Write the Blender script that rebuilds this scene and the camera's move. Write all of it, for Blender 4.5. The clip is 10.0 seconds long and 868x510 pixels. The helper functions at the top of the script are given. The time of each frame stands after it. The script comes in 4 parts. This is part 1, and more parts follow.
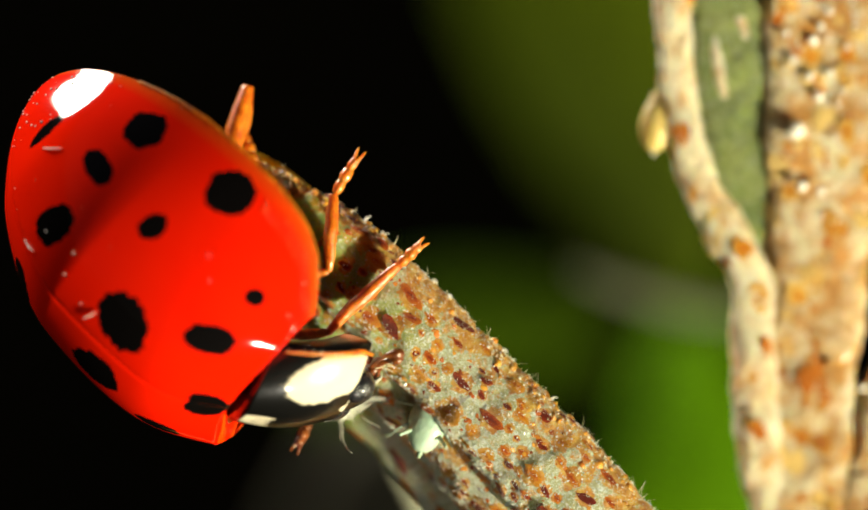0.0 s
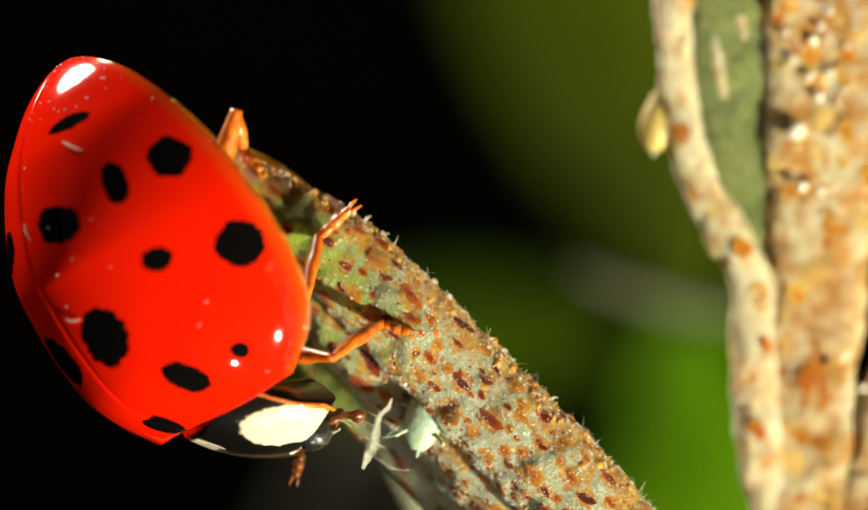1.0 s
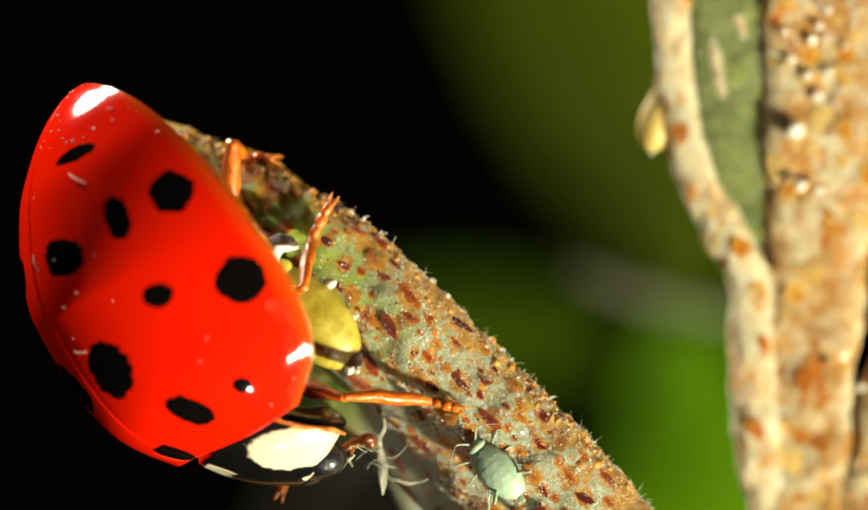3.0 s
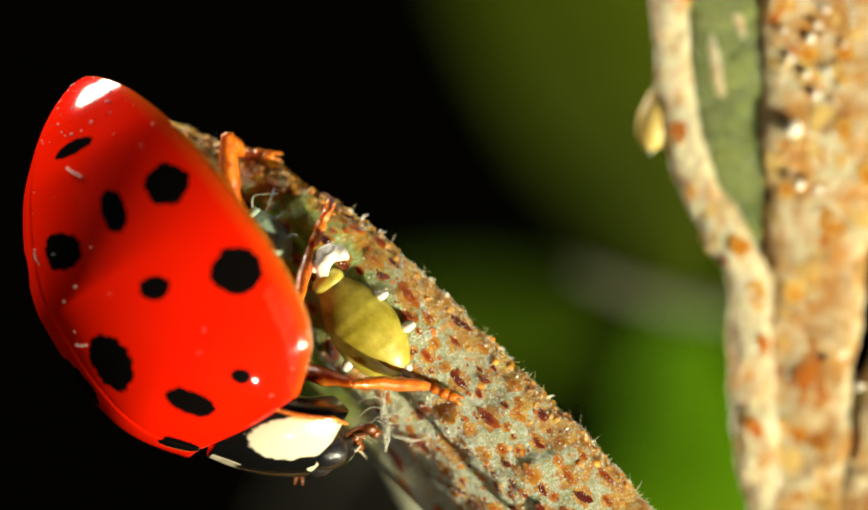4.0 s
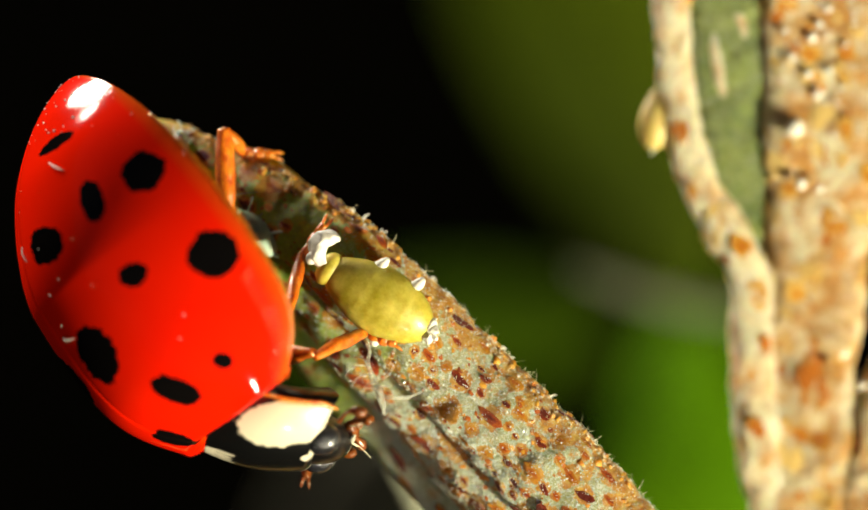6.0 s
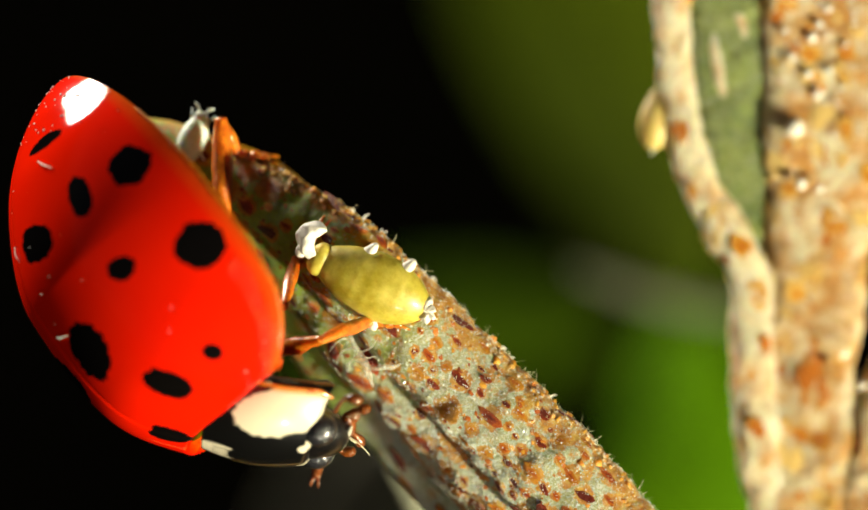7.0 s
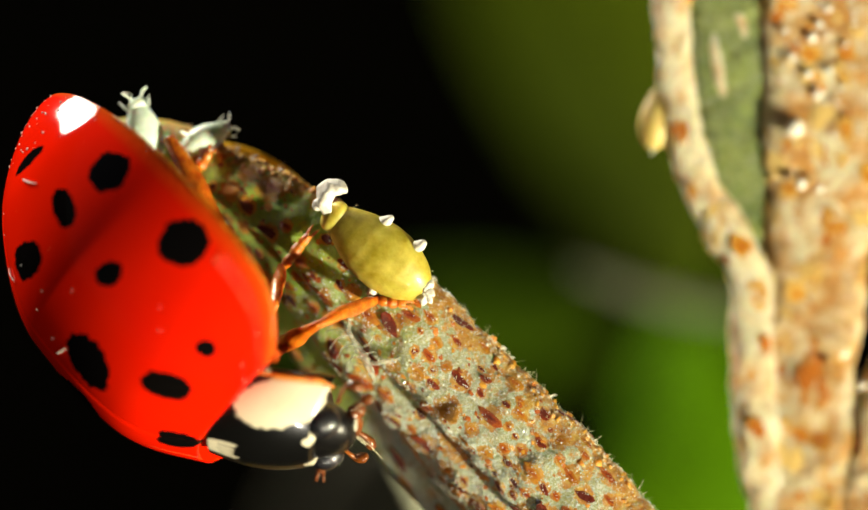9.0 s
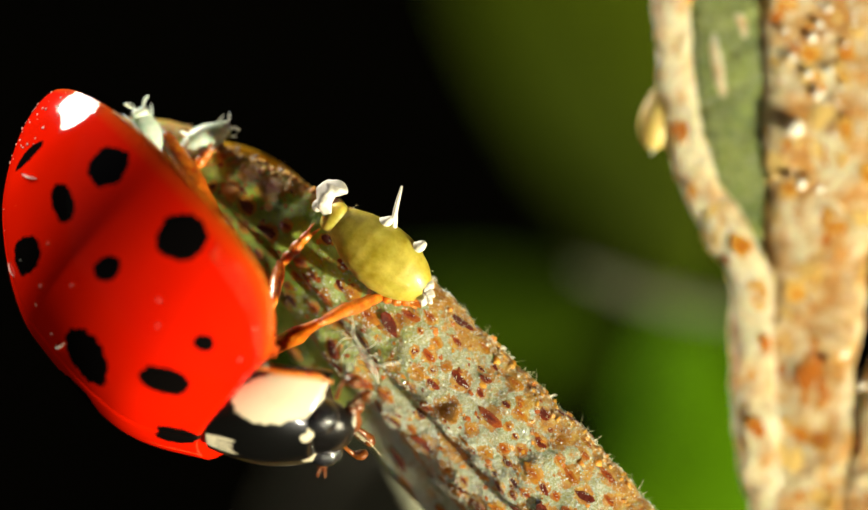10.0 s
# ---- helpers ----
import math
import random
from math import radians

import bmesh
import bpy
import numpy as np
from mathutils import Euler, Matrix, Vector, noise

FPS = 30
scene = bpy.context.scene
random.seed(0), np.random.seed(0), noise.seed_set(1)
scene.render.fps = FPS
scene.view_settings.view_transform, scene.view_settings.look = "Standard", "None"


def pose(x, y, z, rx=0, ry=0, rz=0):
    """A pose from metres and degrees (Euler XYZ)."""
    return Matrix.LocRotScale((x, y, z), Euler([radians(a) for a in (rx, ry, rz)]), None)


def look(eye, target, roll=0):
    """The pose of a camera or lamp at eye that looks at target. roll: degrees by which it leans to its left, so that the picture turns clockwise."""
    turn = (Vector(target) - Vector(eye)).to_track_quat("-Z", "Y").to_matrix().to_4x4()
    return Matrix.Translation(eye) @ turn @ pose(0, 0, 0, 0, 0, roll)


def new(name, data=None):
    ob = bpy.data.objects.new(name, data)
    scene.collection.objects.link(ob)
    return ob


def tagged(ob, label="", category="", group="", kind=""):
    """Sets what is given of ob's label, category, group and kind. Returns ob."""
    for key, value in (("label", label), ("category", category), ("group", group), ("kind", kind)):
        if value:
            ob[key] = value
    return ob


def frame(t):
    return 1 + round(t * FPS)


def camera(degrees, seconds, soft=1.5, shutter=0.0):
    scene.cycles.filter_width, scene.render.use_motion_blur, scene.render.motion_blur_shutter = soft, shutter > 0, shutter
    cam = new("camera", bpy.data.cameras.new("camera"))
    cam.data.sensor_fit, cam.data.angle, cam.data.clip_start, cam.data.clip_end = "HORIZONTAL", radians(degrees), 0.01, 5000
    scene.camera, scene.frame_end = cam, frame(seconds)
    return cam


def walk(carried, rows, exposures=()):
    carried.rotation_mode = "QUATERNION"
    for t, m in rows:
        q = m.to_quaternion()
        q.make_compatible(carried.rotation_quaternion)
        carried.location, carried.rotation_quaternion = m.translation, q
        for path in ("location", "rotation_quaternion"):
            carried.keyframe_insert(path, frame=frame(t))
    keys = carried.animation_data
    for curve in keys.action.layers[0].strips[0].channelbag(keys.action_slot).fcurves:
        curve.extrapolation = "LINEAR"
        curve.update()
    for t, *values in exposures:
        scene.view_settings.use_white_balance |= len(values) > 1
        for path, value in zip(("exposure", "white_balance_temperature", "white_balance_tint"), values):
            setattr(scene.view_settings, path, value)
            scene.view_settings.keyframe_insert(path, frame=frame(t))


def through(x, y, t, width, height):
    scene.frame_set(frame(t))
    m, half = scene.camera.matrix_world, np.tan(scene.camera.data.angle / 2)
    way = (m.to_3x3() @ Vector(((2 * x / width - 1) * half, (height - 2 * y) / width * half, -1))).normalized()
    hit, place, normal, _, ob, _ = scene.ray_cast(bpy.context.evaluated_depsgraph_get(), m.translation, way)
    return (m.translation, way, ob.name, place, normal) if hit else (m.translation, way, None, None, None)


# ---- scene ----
from mathutils import Quaternion
from mathutils.bvhtree import BVHTree
from mathutils.kdtree import KDTree

MM = 0.001            # the scene is planned in millimetres
FIELD = 12.0          # field of view across, degrees
REACH = 7.056 / math.tan(radians(FIELD / 2))   # lens to the sharp plane, mm
UNIT = 0.009          # the sharp plane is divided into units of 9 micrometres

# The camera leans over the plant: the world's up against its right, depth and up axes.
up_in_view = Vector((0.25, -0.90, 0.32)).normalized()
east = (Vector((1, 0, 0)) - up_in_view * up_in_view.x).normalized()
north = up_in_view.cross(east)
FRAME = Matrix.Translation((0, 0, 0.14)) @ Matrix((east, north, up_in_view)).to_4x4()


def view(h, v, depth=0.0):
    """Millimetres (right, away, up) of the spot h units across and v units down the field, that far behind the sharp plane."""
    k = (REACH + depth) / REACH
    return Vector(((h - 784) * UNIT * k, depth, (461 - v) * UNIT * k))


def turned(r):
    """Matrix of a rotation vector."""
    r = Vector(r)
    return Quaternion(r.normalized(), r.length).to_matrix().to_4x4() if r.length > 1e-9 else Matrix.Identity(4)


def spot_pose(place, turn=None):
    """World pose of a thing at a place in mm of the view's axes."""
    return FRAME @ Matrix.Translation(Vector(place) * MM) @ (turn or Matrix.Identity(4))


# ---- camera ----
cam = camera(FIELD, 10.0, soft=1.5)
cam.data.dof.use_dof = True
cam.data.dof.focus_distance = (REACH - 0.15) * MM
cam.data.dof.aperture_fstop = 52.0
cam.data.dof.aperture_blades = 0


def cam_pose(dh, dv):
    """The camera leans a little so that the picture shifts by dh, dv units."""
    lean = Matrix.Rotation(dh * UNIT / REACH, 4, "Z") @ Matrix.Rotation(dv * UNIT / REACH, 4, "X")
    m = Matrix.Translation((0, -REACH * MM, 0)) @ lean @ Matrix.Rotation(radians(90), 4, "X")
    return FRAME @ m


SHAKE = [(0, 0, 0), (1.5, 0, 0), (2.0, -1, 2), (2.5, -4, 5), (2.7, -3, 0), (3.8, -3, -2), (4.0, -5, -3), (4.5, -2, -4), (10.0, -2, -4)]
walk(cam, [(t, cam_pose(a, b)) for t, a, b in SHAKE])

# ---- light ----
to_sun = (FRAME.to_3x3() @ Vector((0.70, -0.45, -0.55))).normalized()
sun_data = bpy.data.lights.new("sun", "SUN")
sun_data.energy, sun_data.angle, sun_data.color = 5.0, radians(3.0), (1.0, 0.91, 0.62)
sun = new("sun", sun_data)
sun.matrix_world = look(to_sun * 2, (0, 0, 0))
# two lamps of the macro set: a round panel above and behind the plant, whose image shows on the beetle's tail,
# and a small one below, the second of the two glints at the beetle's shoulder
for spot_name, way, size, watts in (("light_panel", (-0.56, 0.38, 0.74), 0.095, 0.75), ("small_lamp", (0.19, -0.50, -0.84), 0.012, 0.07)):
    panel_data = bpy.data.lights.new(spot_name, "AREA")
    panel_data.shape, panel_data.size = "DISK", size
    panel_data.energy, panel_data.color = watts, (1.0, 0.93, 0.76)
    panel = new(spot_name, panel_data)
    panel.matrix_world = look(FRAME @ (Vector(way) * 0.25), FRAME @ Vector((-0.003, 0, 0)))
world = bpy.data.worlds.new("sky")
scene.world = world
world.use_nodes = True
sky = world.node_tree.nodes.new("ShaderNodeTexSky")
sky.sky_type, sky.sun_disc = "NISHITA", False
sky.sun_elevation = math.asin(to_sun.z)
sky.sun_rotation = math.atan2(to_sun.x, to_sun.y)
ground_of_sky = world.node_tree.nodes["Background"]
ground_of_sky.inputs[1].default_value = 0.002
world.node_tree.links.new(sky.outputs[0], ground_of_sky.inputs[0])
scene.view_settings.exposure = 0.96

# ---- materials ----
class Mat:
    """A node material with a few shorthands; coordinates are in millimetres of the object."""

    def __init__(self, name, rough=0.5, metal=0.0, spec=0.5):
        self.m = bpy.data.materials.new(name)
        self.m.use_nodes = True
        self.t = self.m.node_tree
        self.b = self.t.nodes["Principled BSDF"]
        self.set("Roughness", rough)
        self.set("Metallic", metal)
        self.set("Specular IOR Level", spec)
        tc = self.node("ShaderNodeTexCoord")
        sc = self.node("ShaderNodeVectorMath")
        sc.operation = "SCALE"
        sc.inputs[3].default_value = 1000.0
        self.link(tc.outputs["Object"], sc.inputs[0])
        self.co = sc.outputs[0]

    def node(self, kind):
        return self.t.nodes.new(kind)

    def link(self, a, b):
        self.t.links.new(a, b)

    def set(self, key, value):
        if hasattr(value, "is_linked"):
            self.link(value, self.b.inputs[key])
        else:
            self.b.inputs[key].default_value = value

    def noise(self, scale, detail=4, rough=0.6, distort=0.0, vec=None):
        n = self.node("ShaderNodeTexNoise")
        n.inputs["Scale"].default_value = scale
        n.inputs["Detail"].default_value = detail
        n.inputs["Roughness"].default_value = rough
        n.inputs["Distortion"].default_value = distort
        self.link(vec or self.co, n.inputs["Vector"])
        return n.outputs["Fac"]

    def cells(self, scale, feature="F1", vec=None, rnd=1.0):
        n = self.node("ShaderNodeTexVoronoi")
        n.feature = feature
        n.inputs["Scale"].default_value = scale
        n.inputs["Randomness"].default_value = rnd
        self.link(vec or self.co, n.inputs["Vector"])
        return n.outputs["Distance"]

    def stretch(self, x, y, z):
        n = self.node("ShaderNodeVectorMath")
        n.operation = "MULTIPLY"
        self.link(self.co, n.inputs[0])
        n.inputs[1].default_value = (x, y, z)
        return n.outputs[0]

    def ramp(self, fac, *stops):
        n = self.node("ShaderNodeValToRGB")
        e = n.color_ramp.elements
        while len(e) < len(stops):
            e.new(0.5)
        for k, (p, c) in zip(e, stops):
            k.position = p
            k.color = (*c, 1) if isinstance(c, tuple) else (c, c, c, 1)
        self.link(fac, n.inputs[0])
        return n.outputs[0]

    def mix(self, fac, a, b, mode="MIX"):
        n = self.node("ShaderNodeMix")
        n.data_type, n.blend_type = "RGBA", mode
        for k, v in ((0, fac), (6, a), (7, b)):
            if hasattr(v, "is_linked"):
                self.link(v, n.inputs[k])
            else:
                n.inputs[k].default_value = v if k == 0 else (*v, 1)
        return n.outputs[2]

    def math(self, op, a, b=0.0):
        n = self.node("ShaderNodeMath")
        n.operation = op
        for k, v in ((0, a), (1, b)):
            if hasattr(v, "is_linked"):
                self.link(v, n.inputs[k])
            else:
                n.inputs[k].default_value = v
        return n.outputs[0]

    def attr(self, name):
        n = self.node("ShaderNodeAttribute")
        n.attribute_name = name
        return n.outputs["Fac"]

    def chance(self):
        return self.node("ShaderNodeObjectInfo").outputs["Random"]

    def island(self):
        return self.node("ShaderNodeNewGeometry").outputs["Random Per Island"]

    def bump(self, height, depth_mm, strength=1.0):
        n = self.node("ShaderNodeBump")
        n.inputs["Strength"].default_value = strength
        n.inputs["Distance"].default_value = depth_mm * MM
        self.link(height, n.inputs["Height"])
        self.link(n.outputs[0], self.b.inputs["Normal"])
        return self

    def coat(self, weight, rough):
        self.set("Coat Weight", weight)
        self.set("Coat Roughness", rough)
        return self

    def glow_through(self, weight, radius_mm, colour):
        self.set("Subsurface Weight", weight)
        self.set("Subsurface Radius", tuple(c * radius_mm for c in colour))
        self.set("Subsurface Scale", MM)
        return self


def elytra_material():
    a = Mat("lacquered red wing case", 0.5, spec=0.0)
    edge = a.math("ADD", a.attr("spot"), a.math("ADD", a.math("MULTIPLY", a.math("SUBTRACT", a.noise(8, 4, 0.65), 0.5), 0.42), a.math("MULTIPLY", a.math("SUBTRACT", a.noise(3.0, 2), 0.5), 0.40)))
    spot = a.ramp(edge, (0.95, 0.0), (1.02, 1.0))
    red = a.mix(a.noise(0.9, 3), (0.74, 0.007, 0.0004), (0.80, 0.013, 0.0007))
    red = a.mix(a.math("MULTIPLY", a.attr("rim"), 0.75), red, (0.52, 0.09, 0.006))
    a.set("Base Color", a.mix(spot, (0.003, 0.0025, 0.0025), red))
    a.bump(a.math("ADD", a.math("MULTIPLY", a.cells(22), 0.012), a.math("MULTIPLY", a.noise(11, 3, 0.6), a.attr("grain"))), 0.07, 0.6)
    a.coat(0.8, a.math("ADD", a.math("MULTIPLY", a.attr("grain"), 0.10), 0.055))
    return a.m


def plain_material(name, dark, light, scale, rough, bump_mm=0.0, bump_scale=20, coat=0.0, through=0.0, spec=0.5):
    a = Mat(name, rough, spec=spec)
    a.set("Base Color", a.mix(a.ramp(a.noise(scale, 5, 0.65), (0.3, 0.0), (0.7, 1.0)), dark, light))
    if bump_mm:
        a.bump(a.noise(bump_scale, 4, 0.7), bump_mm)
    if coat:
        a.coat(coat, 0.12)
    if through:
        a.glow_through(through, 0.3, (1.0, 0.6, 0.3))
    return a.m


def bark_material(name, pale, green, rust, rust_from, rust_to, green_amount, fibres=1.0):
    """A stalk coated with silvery fibres over green, with rust stains."""
    a = Mat(name, 0.5)
    base = a.mix(a.ramp(a.noise(1.1, 4), (0.5 - green_amount, 0.0), (0.95 - green_amount, 1.0)), pale, green)
    base = a.mix(a.ramp(a.noise(5.5, 4, 0.65), (0.50, 0.0), (0.80, 0.6)), base, tuple(c * k for c, k in zip(green, (0.85, 0.8, 0.6))))
    scale = a.cells(9)
    base = a.mix(a.ramp(scale, (0.3, 0.0), (0.8, 0.35)), base, tuple(c * 0.5 for c in green))
    fuzz = a.ramp(a.noise(9, 6, 0.8, 1.4), (0.48, 0.0), (0.62, 0.95))
    base = a.mix(a.math("MULTIPLY", fuzz, fibres), base, (0.95, 0.97, 0.93))
    tone = a.ramp(a.noise(5, 4), (0.3, tuple(c * 0.6 for c in rust)), (0.7, rust))
    stain = a.ramp(a.noise(1.7, 6, 0.7, 0.4), (rust_from, 0.0), (rust_to, 0.9))
    a.set("Base Color", a.mix(stain, base, tone))
    a.bump(a.math("ADD", a.math("MULTIPLY", scale, -0.5), a.math("ADD", fuzz, a.noise(14, 5, 0.75))), 0.05, 0.8)
    a.coat(0.3, 0.18)
    a.glow_through(0.35, 0.4, (1.0, 0.75, 0.35))
    return a.m


def stem_material():
    """Silvery sage bark of fine glinting scales, greener where it is young, with amber blotches along its outer ridge."""
    a = Mat("silvery sage stem", 0.5, spec=0.3)
    base = a.mix(a.ramp(a.noise(0.9, 4), (0.35, 0.0), (0.68, 1.0)), (0.68, 0.71, 0.50), (0.48, 0.50, 0.20))
    base = a.mix(a.ramp(a.noise(6, 5, 0.7), (0.50, 0.0), (0.72, 0.6)), base, (0.54, 0.38, 0.05))
    xyz = a.node("ShaderNodeSeparateXYZ")
    a.link(a.co, xyz.inputs[0])
    along = a.math("ADD", a.math("MULTIPLY", xyz.outputs[0], -0.30), a.math("MULTIPLY", a.noise(0.9, 3), 0.8))
    leafy = a.mix(a.ramp(a.noise(3.0, 4), (0.35, 0.0), (0.65, 1.0)), (0.30, 0.52, 0.015), (0.58, 0.76, 0.08))
    base = a.mix(a.ramp(along, (0.58, 0.0), (1.00, 1.0)), base, leafy)
    cell = a.cells(17)
    base = a.mix(a.ramp(cell, (0.30, 0.0), (0.80, 0.35)), base, (0.28, 0.32, 0.14))
    fuzz = a.ramp(a.noise(16, 6, 0.8, 1.2), (0.49, 0.0), (0.57, 1.0))
    base = a.mix(a.math("MULTIPLY", fuzz, a.ramp(along, (0.45, 1.0), (0.95, 0.05))), base, (0.90, 0.96, 0.86))
    # amber blotches: on the outer ridge, round the pustules, and thinly all over
    tone = a.ramp(a.noise(6, 5, 0.7), (0.30, (0.50, 0.10, 0.003)), (0.48, (0.78, 0.32, 0.010)), (0.68, (0.88, 0.58, 0.09)))
    ridge = a.math("ADD", a.attr("ridge"), a.math("MULTIPLY", a.math("SUBTRACT", a.noise(3.6, 6, 0.72), 0.5), 2.6))
    ring = a.math("ADD", a.attr("halo"), a.math("MULTIPLY", a.math("SUBTRACT", a.noise(9, 5, 0.75), 0.5), 1.5))
    stain = a.math("MAXIMUM", a.ramp(ridge, (0.60, 0.0), (0.82, 0.85)), a.ramp(ring, (0.92, 0.85), (1.53, 0.0)))
    stain = a.math("MAXIMUM", stain, a.ramp(a.noise(3.2, 6, 0.72, 0.4), (0.57, 0.0), (0.66, 0.75)))
    stain = a.math("MAXIMUM", stain, a.math("MULTIPLY", a.ramp(along, (0.78, 0.0), (1.15, 0.8)), a.ramp(a.noise(3.6, 5, 0.72), (0.60, 0.0), (0.66, 1.0))))
    a.set("Base Color", a.mix(stain, base, tone))
    a.bump(a.math("ADD", a.math("MULTIPLY", cell, -0.6), a.math("ADD", fuzz, a.noise(30, 5, 0.75))), 0.08, 1.0)
    a.coat(0.10, 0.2)
    a.glow_through(0.4, 0.6, (1.0, 0.75, 0.4))
    return a.m


def pustule_material(name, stops):
    """Dark red brown flecks on an orange blister; some are orange all over."""
    a = Mat(name, 0.42, spec=0.3)
    ln = a.node("ShaderNodeVectorMath")
    ln.operation = "LENGTH"
    a.link(a.stretch(1.0, 1.55, 0.0), ln.inputs[0])
    r = a.math("ADD", a.math("MULTIPLY", ln.outputs["Value"], 0.75), a.math("MULTIPLY", a.math("SUBTRACT", a.noise(5, 6, 0.8), 0.5), 1.1))
    r = a.math("ADD", r, a.math("MULTIPLY", a.math("SUBTRACT", a.chance(), 0.34), 0.85))
    a.set("Base Color", a.ramp(r, *stops))
    a.bump(a.noise(9, 6, 0.75), 0.10, 1.0)
    a.coat(0.10, 0.15)
    return a.m


def leaf_material(name, dark, light):
    a = Mat(name, 0.7, spec=0.03)
    a.set("Base Color", a.mix(a.ramp(a.noise(0.12, 4), (0.35, 0.0), (0.65, 1.0)), dark, light))
    a.bump(a.noise(1.2, 4), 0.2)
    return a.m


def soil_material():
    a = Mat("soil with deep shade in its colour", 0.95, spec=0.0)
    # near black: the background's deep shade is put into the soil's colour
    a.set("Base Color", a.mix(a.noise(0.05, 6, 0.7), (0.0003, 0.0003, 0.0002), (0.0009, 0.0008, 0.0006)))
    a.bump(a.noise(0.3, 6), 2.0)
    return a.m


RED = elytra_material()
REDBEAD = plain_material("red beaded margin", (0.70, 0.02, 0.001), (0.80, 0.06, 0.004), 5, 0.2, coat=0.8)
BLACK = plain_material("glossy black cuticle", (0.003, 0.003, 0.003), (0.007, 0.006, 0.006), 6, 0.28, 0.004, 30, coat=0.6)
EYE = plain_material("faceted black eye", (0.004, 0.004, 0.005), (0.02, 0.02, 0.025), 8, 0.22, 0.01, 60, coat=1.0)
ORANGE = plain_material("amber brown leg cuticle", (0.40, 0.06, 0.002), (0.74, 0.22, 0.012), 6, 0.28, 0.02, 12, coat=0.6, through=0.5)
BROWN = plain_material("dark amber mouth cuticle", (0.07, 0.015, 0.002), (0.26, 0.07, 0.008), 5, 0.3, 0.01, 14, coat=0.5)
BELLY = plain_material("dark brown belly", (0.02, 0.006, 0.003), (0.09, 0.02, 0.006), 3, 0.5, 0.02, 12)
STEM = stem_material()
STALK = bark_material("cream rusted stalk", (0.92, 0.84, 0.56), (0.74, 0.60, 0.26), (0.72, 0.30, 0.02), 0.40, 0.58, 0.1, 0.6)
RIDGE = bark_material("pale cream ridge", (0.95, 0.88, 0.62), (0.84, 0.70, 0.36), (0.78, 0.34, 0.04), 0.50, 0.68, 0.10, 0.65)
SHEATH = bark_material("mossy green sheath", (0.36, 0.42, 0.10), (0.08, 0.15, 0.006), (0.40, 0.22, 0.05), 0.70, 0.88, 0.20, 0.22)
RUST = pustule_material("rust brown pustule", ((0.04, (0.15, 0.010, 0.0005)), (0.24, (0.34, 0.036, 0.001)), (0.44, (0.60, 0.13, 0.002)), (0.72, (0.74, 0.32, 0.015))))
RUST_SOFT = pustule_material("soft orange rust", ((0.05, (0.60, 0.17, 0.006)), (0.28, (0.76, 0.36, 0.03)), (0.5, (0.86, 0.60, 0.20))))
HAIR = plain_material("pale plant hair", (0.66, 0.58, 0.34), (0.92, 0.88, 0.66), 2, 0.35)
RUSTHAIR = plain_material("rusty plant scale", (0.60, 0.15, 0.004), (0.84, 0.42, 0.04), 8, 0.5, 0.03, 14, coat=0.08, through=0.5)
YELLOW = plain_material("yellow green aphid skin", (0.30, 0.24, 0.005), (0.58, 0.49, 0.09), 3.0, 0.42, 0.006, 6, coat=0.15, through=0.5)
MINT = plain_material("pale mint aphid skin", (0.28, 0.42, 0.32), (0.42, 0.55, 0.42), 5, 0.4, 0.02, 9, coat=0.2, through=0.3)
PALE_YELLOW = plain_material("pale yellow aphid skin", (0.50, 0.36, 0.08), (0.70, 0.55, 0.20), 4, 0.4, 0.02, 9, through=0.3)
WAX = plain_material("waxy white cuticle", (0.62, 0.58, 0.48), (0.85, 0.83, 0.76), 6, 0.5, 0.02, 20)
FROST = plain_material("white frosted aphid skin", (0.56, 0.76, 0.62), (0.84, 0.92, 0.84), 5, 0.4, 0.01, 9, through=0.3)
FILM = plain_material("translucent shed skin", (0.55, 0.56, 0.46), (0.75, 0.75, 0.65), 6, 0.35, 0.01, 16)
FILM.node_tree.nodes["Principled BSDF"].inputs["Alpha"].default_value = 0.28
CREAM = plain_material("cream exuvia", (0.38, 0.36, 0.28), (0.58, 0.56, 0.46), 5, 0.5, 0.02, 16)
# this olive is darkened, its shade is part of the colour
LEAF_DARK = leaf_material("olive leaf with painted shade", (0.032, 0.048, 0.0015), (0.062, 0.090, 0.003))
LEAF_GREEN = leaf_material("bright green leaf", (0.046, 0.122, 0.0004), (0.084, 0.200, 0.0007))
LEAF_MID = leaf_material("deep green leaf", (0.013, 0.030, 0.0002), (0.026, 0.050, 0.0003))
LEAF_YELLOW = leaf_material("yellow green leaf", (0.80, 0.30, 0.008), (0.85, 0.58, 0.03))
LEAF_GREY = leaf_material("grey green leaf edge", (0.17, 0.175, 0.13), (0.24, 0.24, 0.185))
LOBE_SAGE = leaf_material("pale sage far lobe", (0.38, 0.39, 0.28), (0.50, 0.51, 0.38))
# dark grey that carries the leaf's shade in the colour
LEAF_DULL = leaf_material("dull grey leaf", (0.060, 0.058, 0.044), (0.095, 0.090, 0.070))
GLINT = plain_material("glinting pale scale", (0.62, 0.70, 0.66), (0.92, 0.96, 0.94), 3, 0.16, coat=0.7)
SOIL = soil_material()


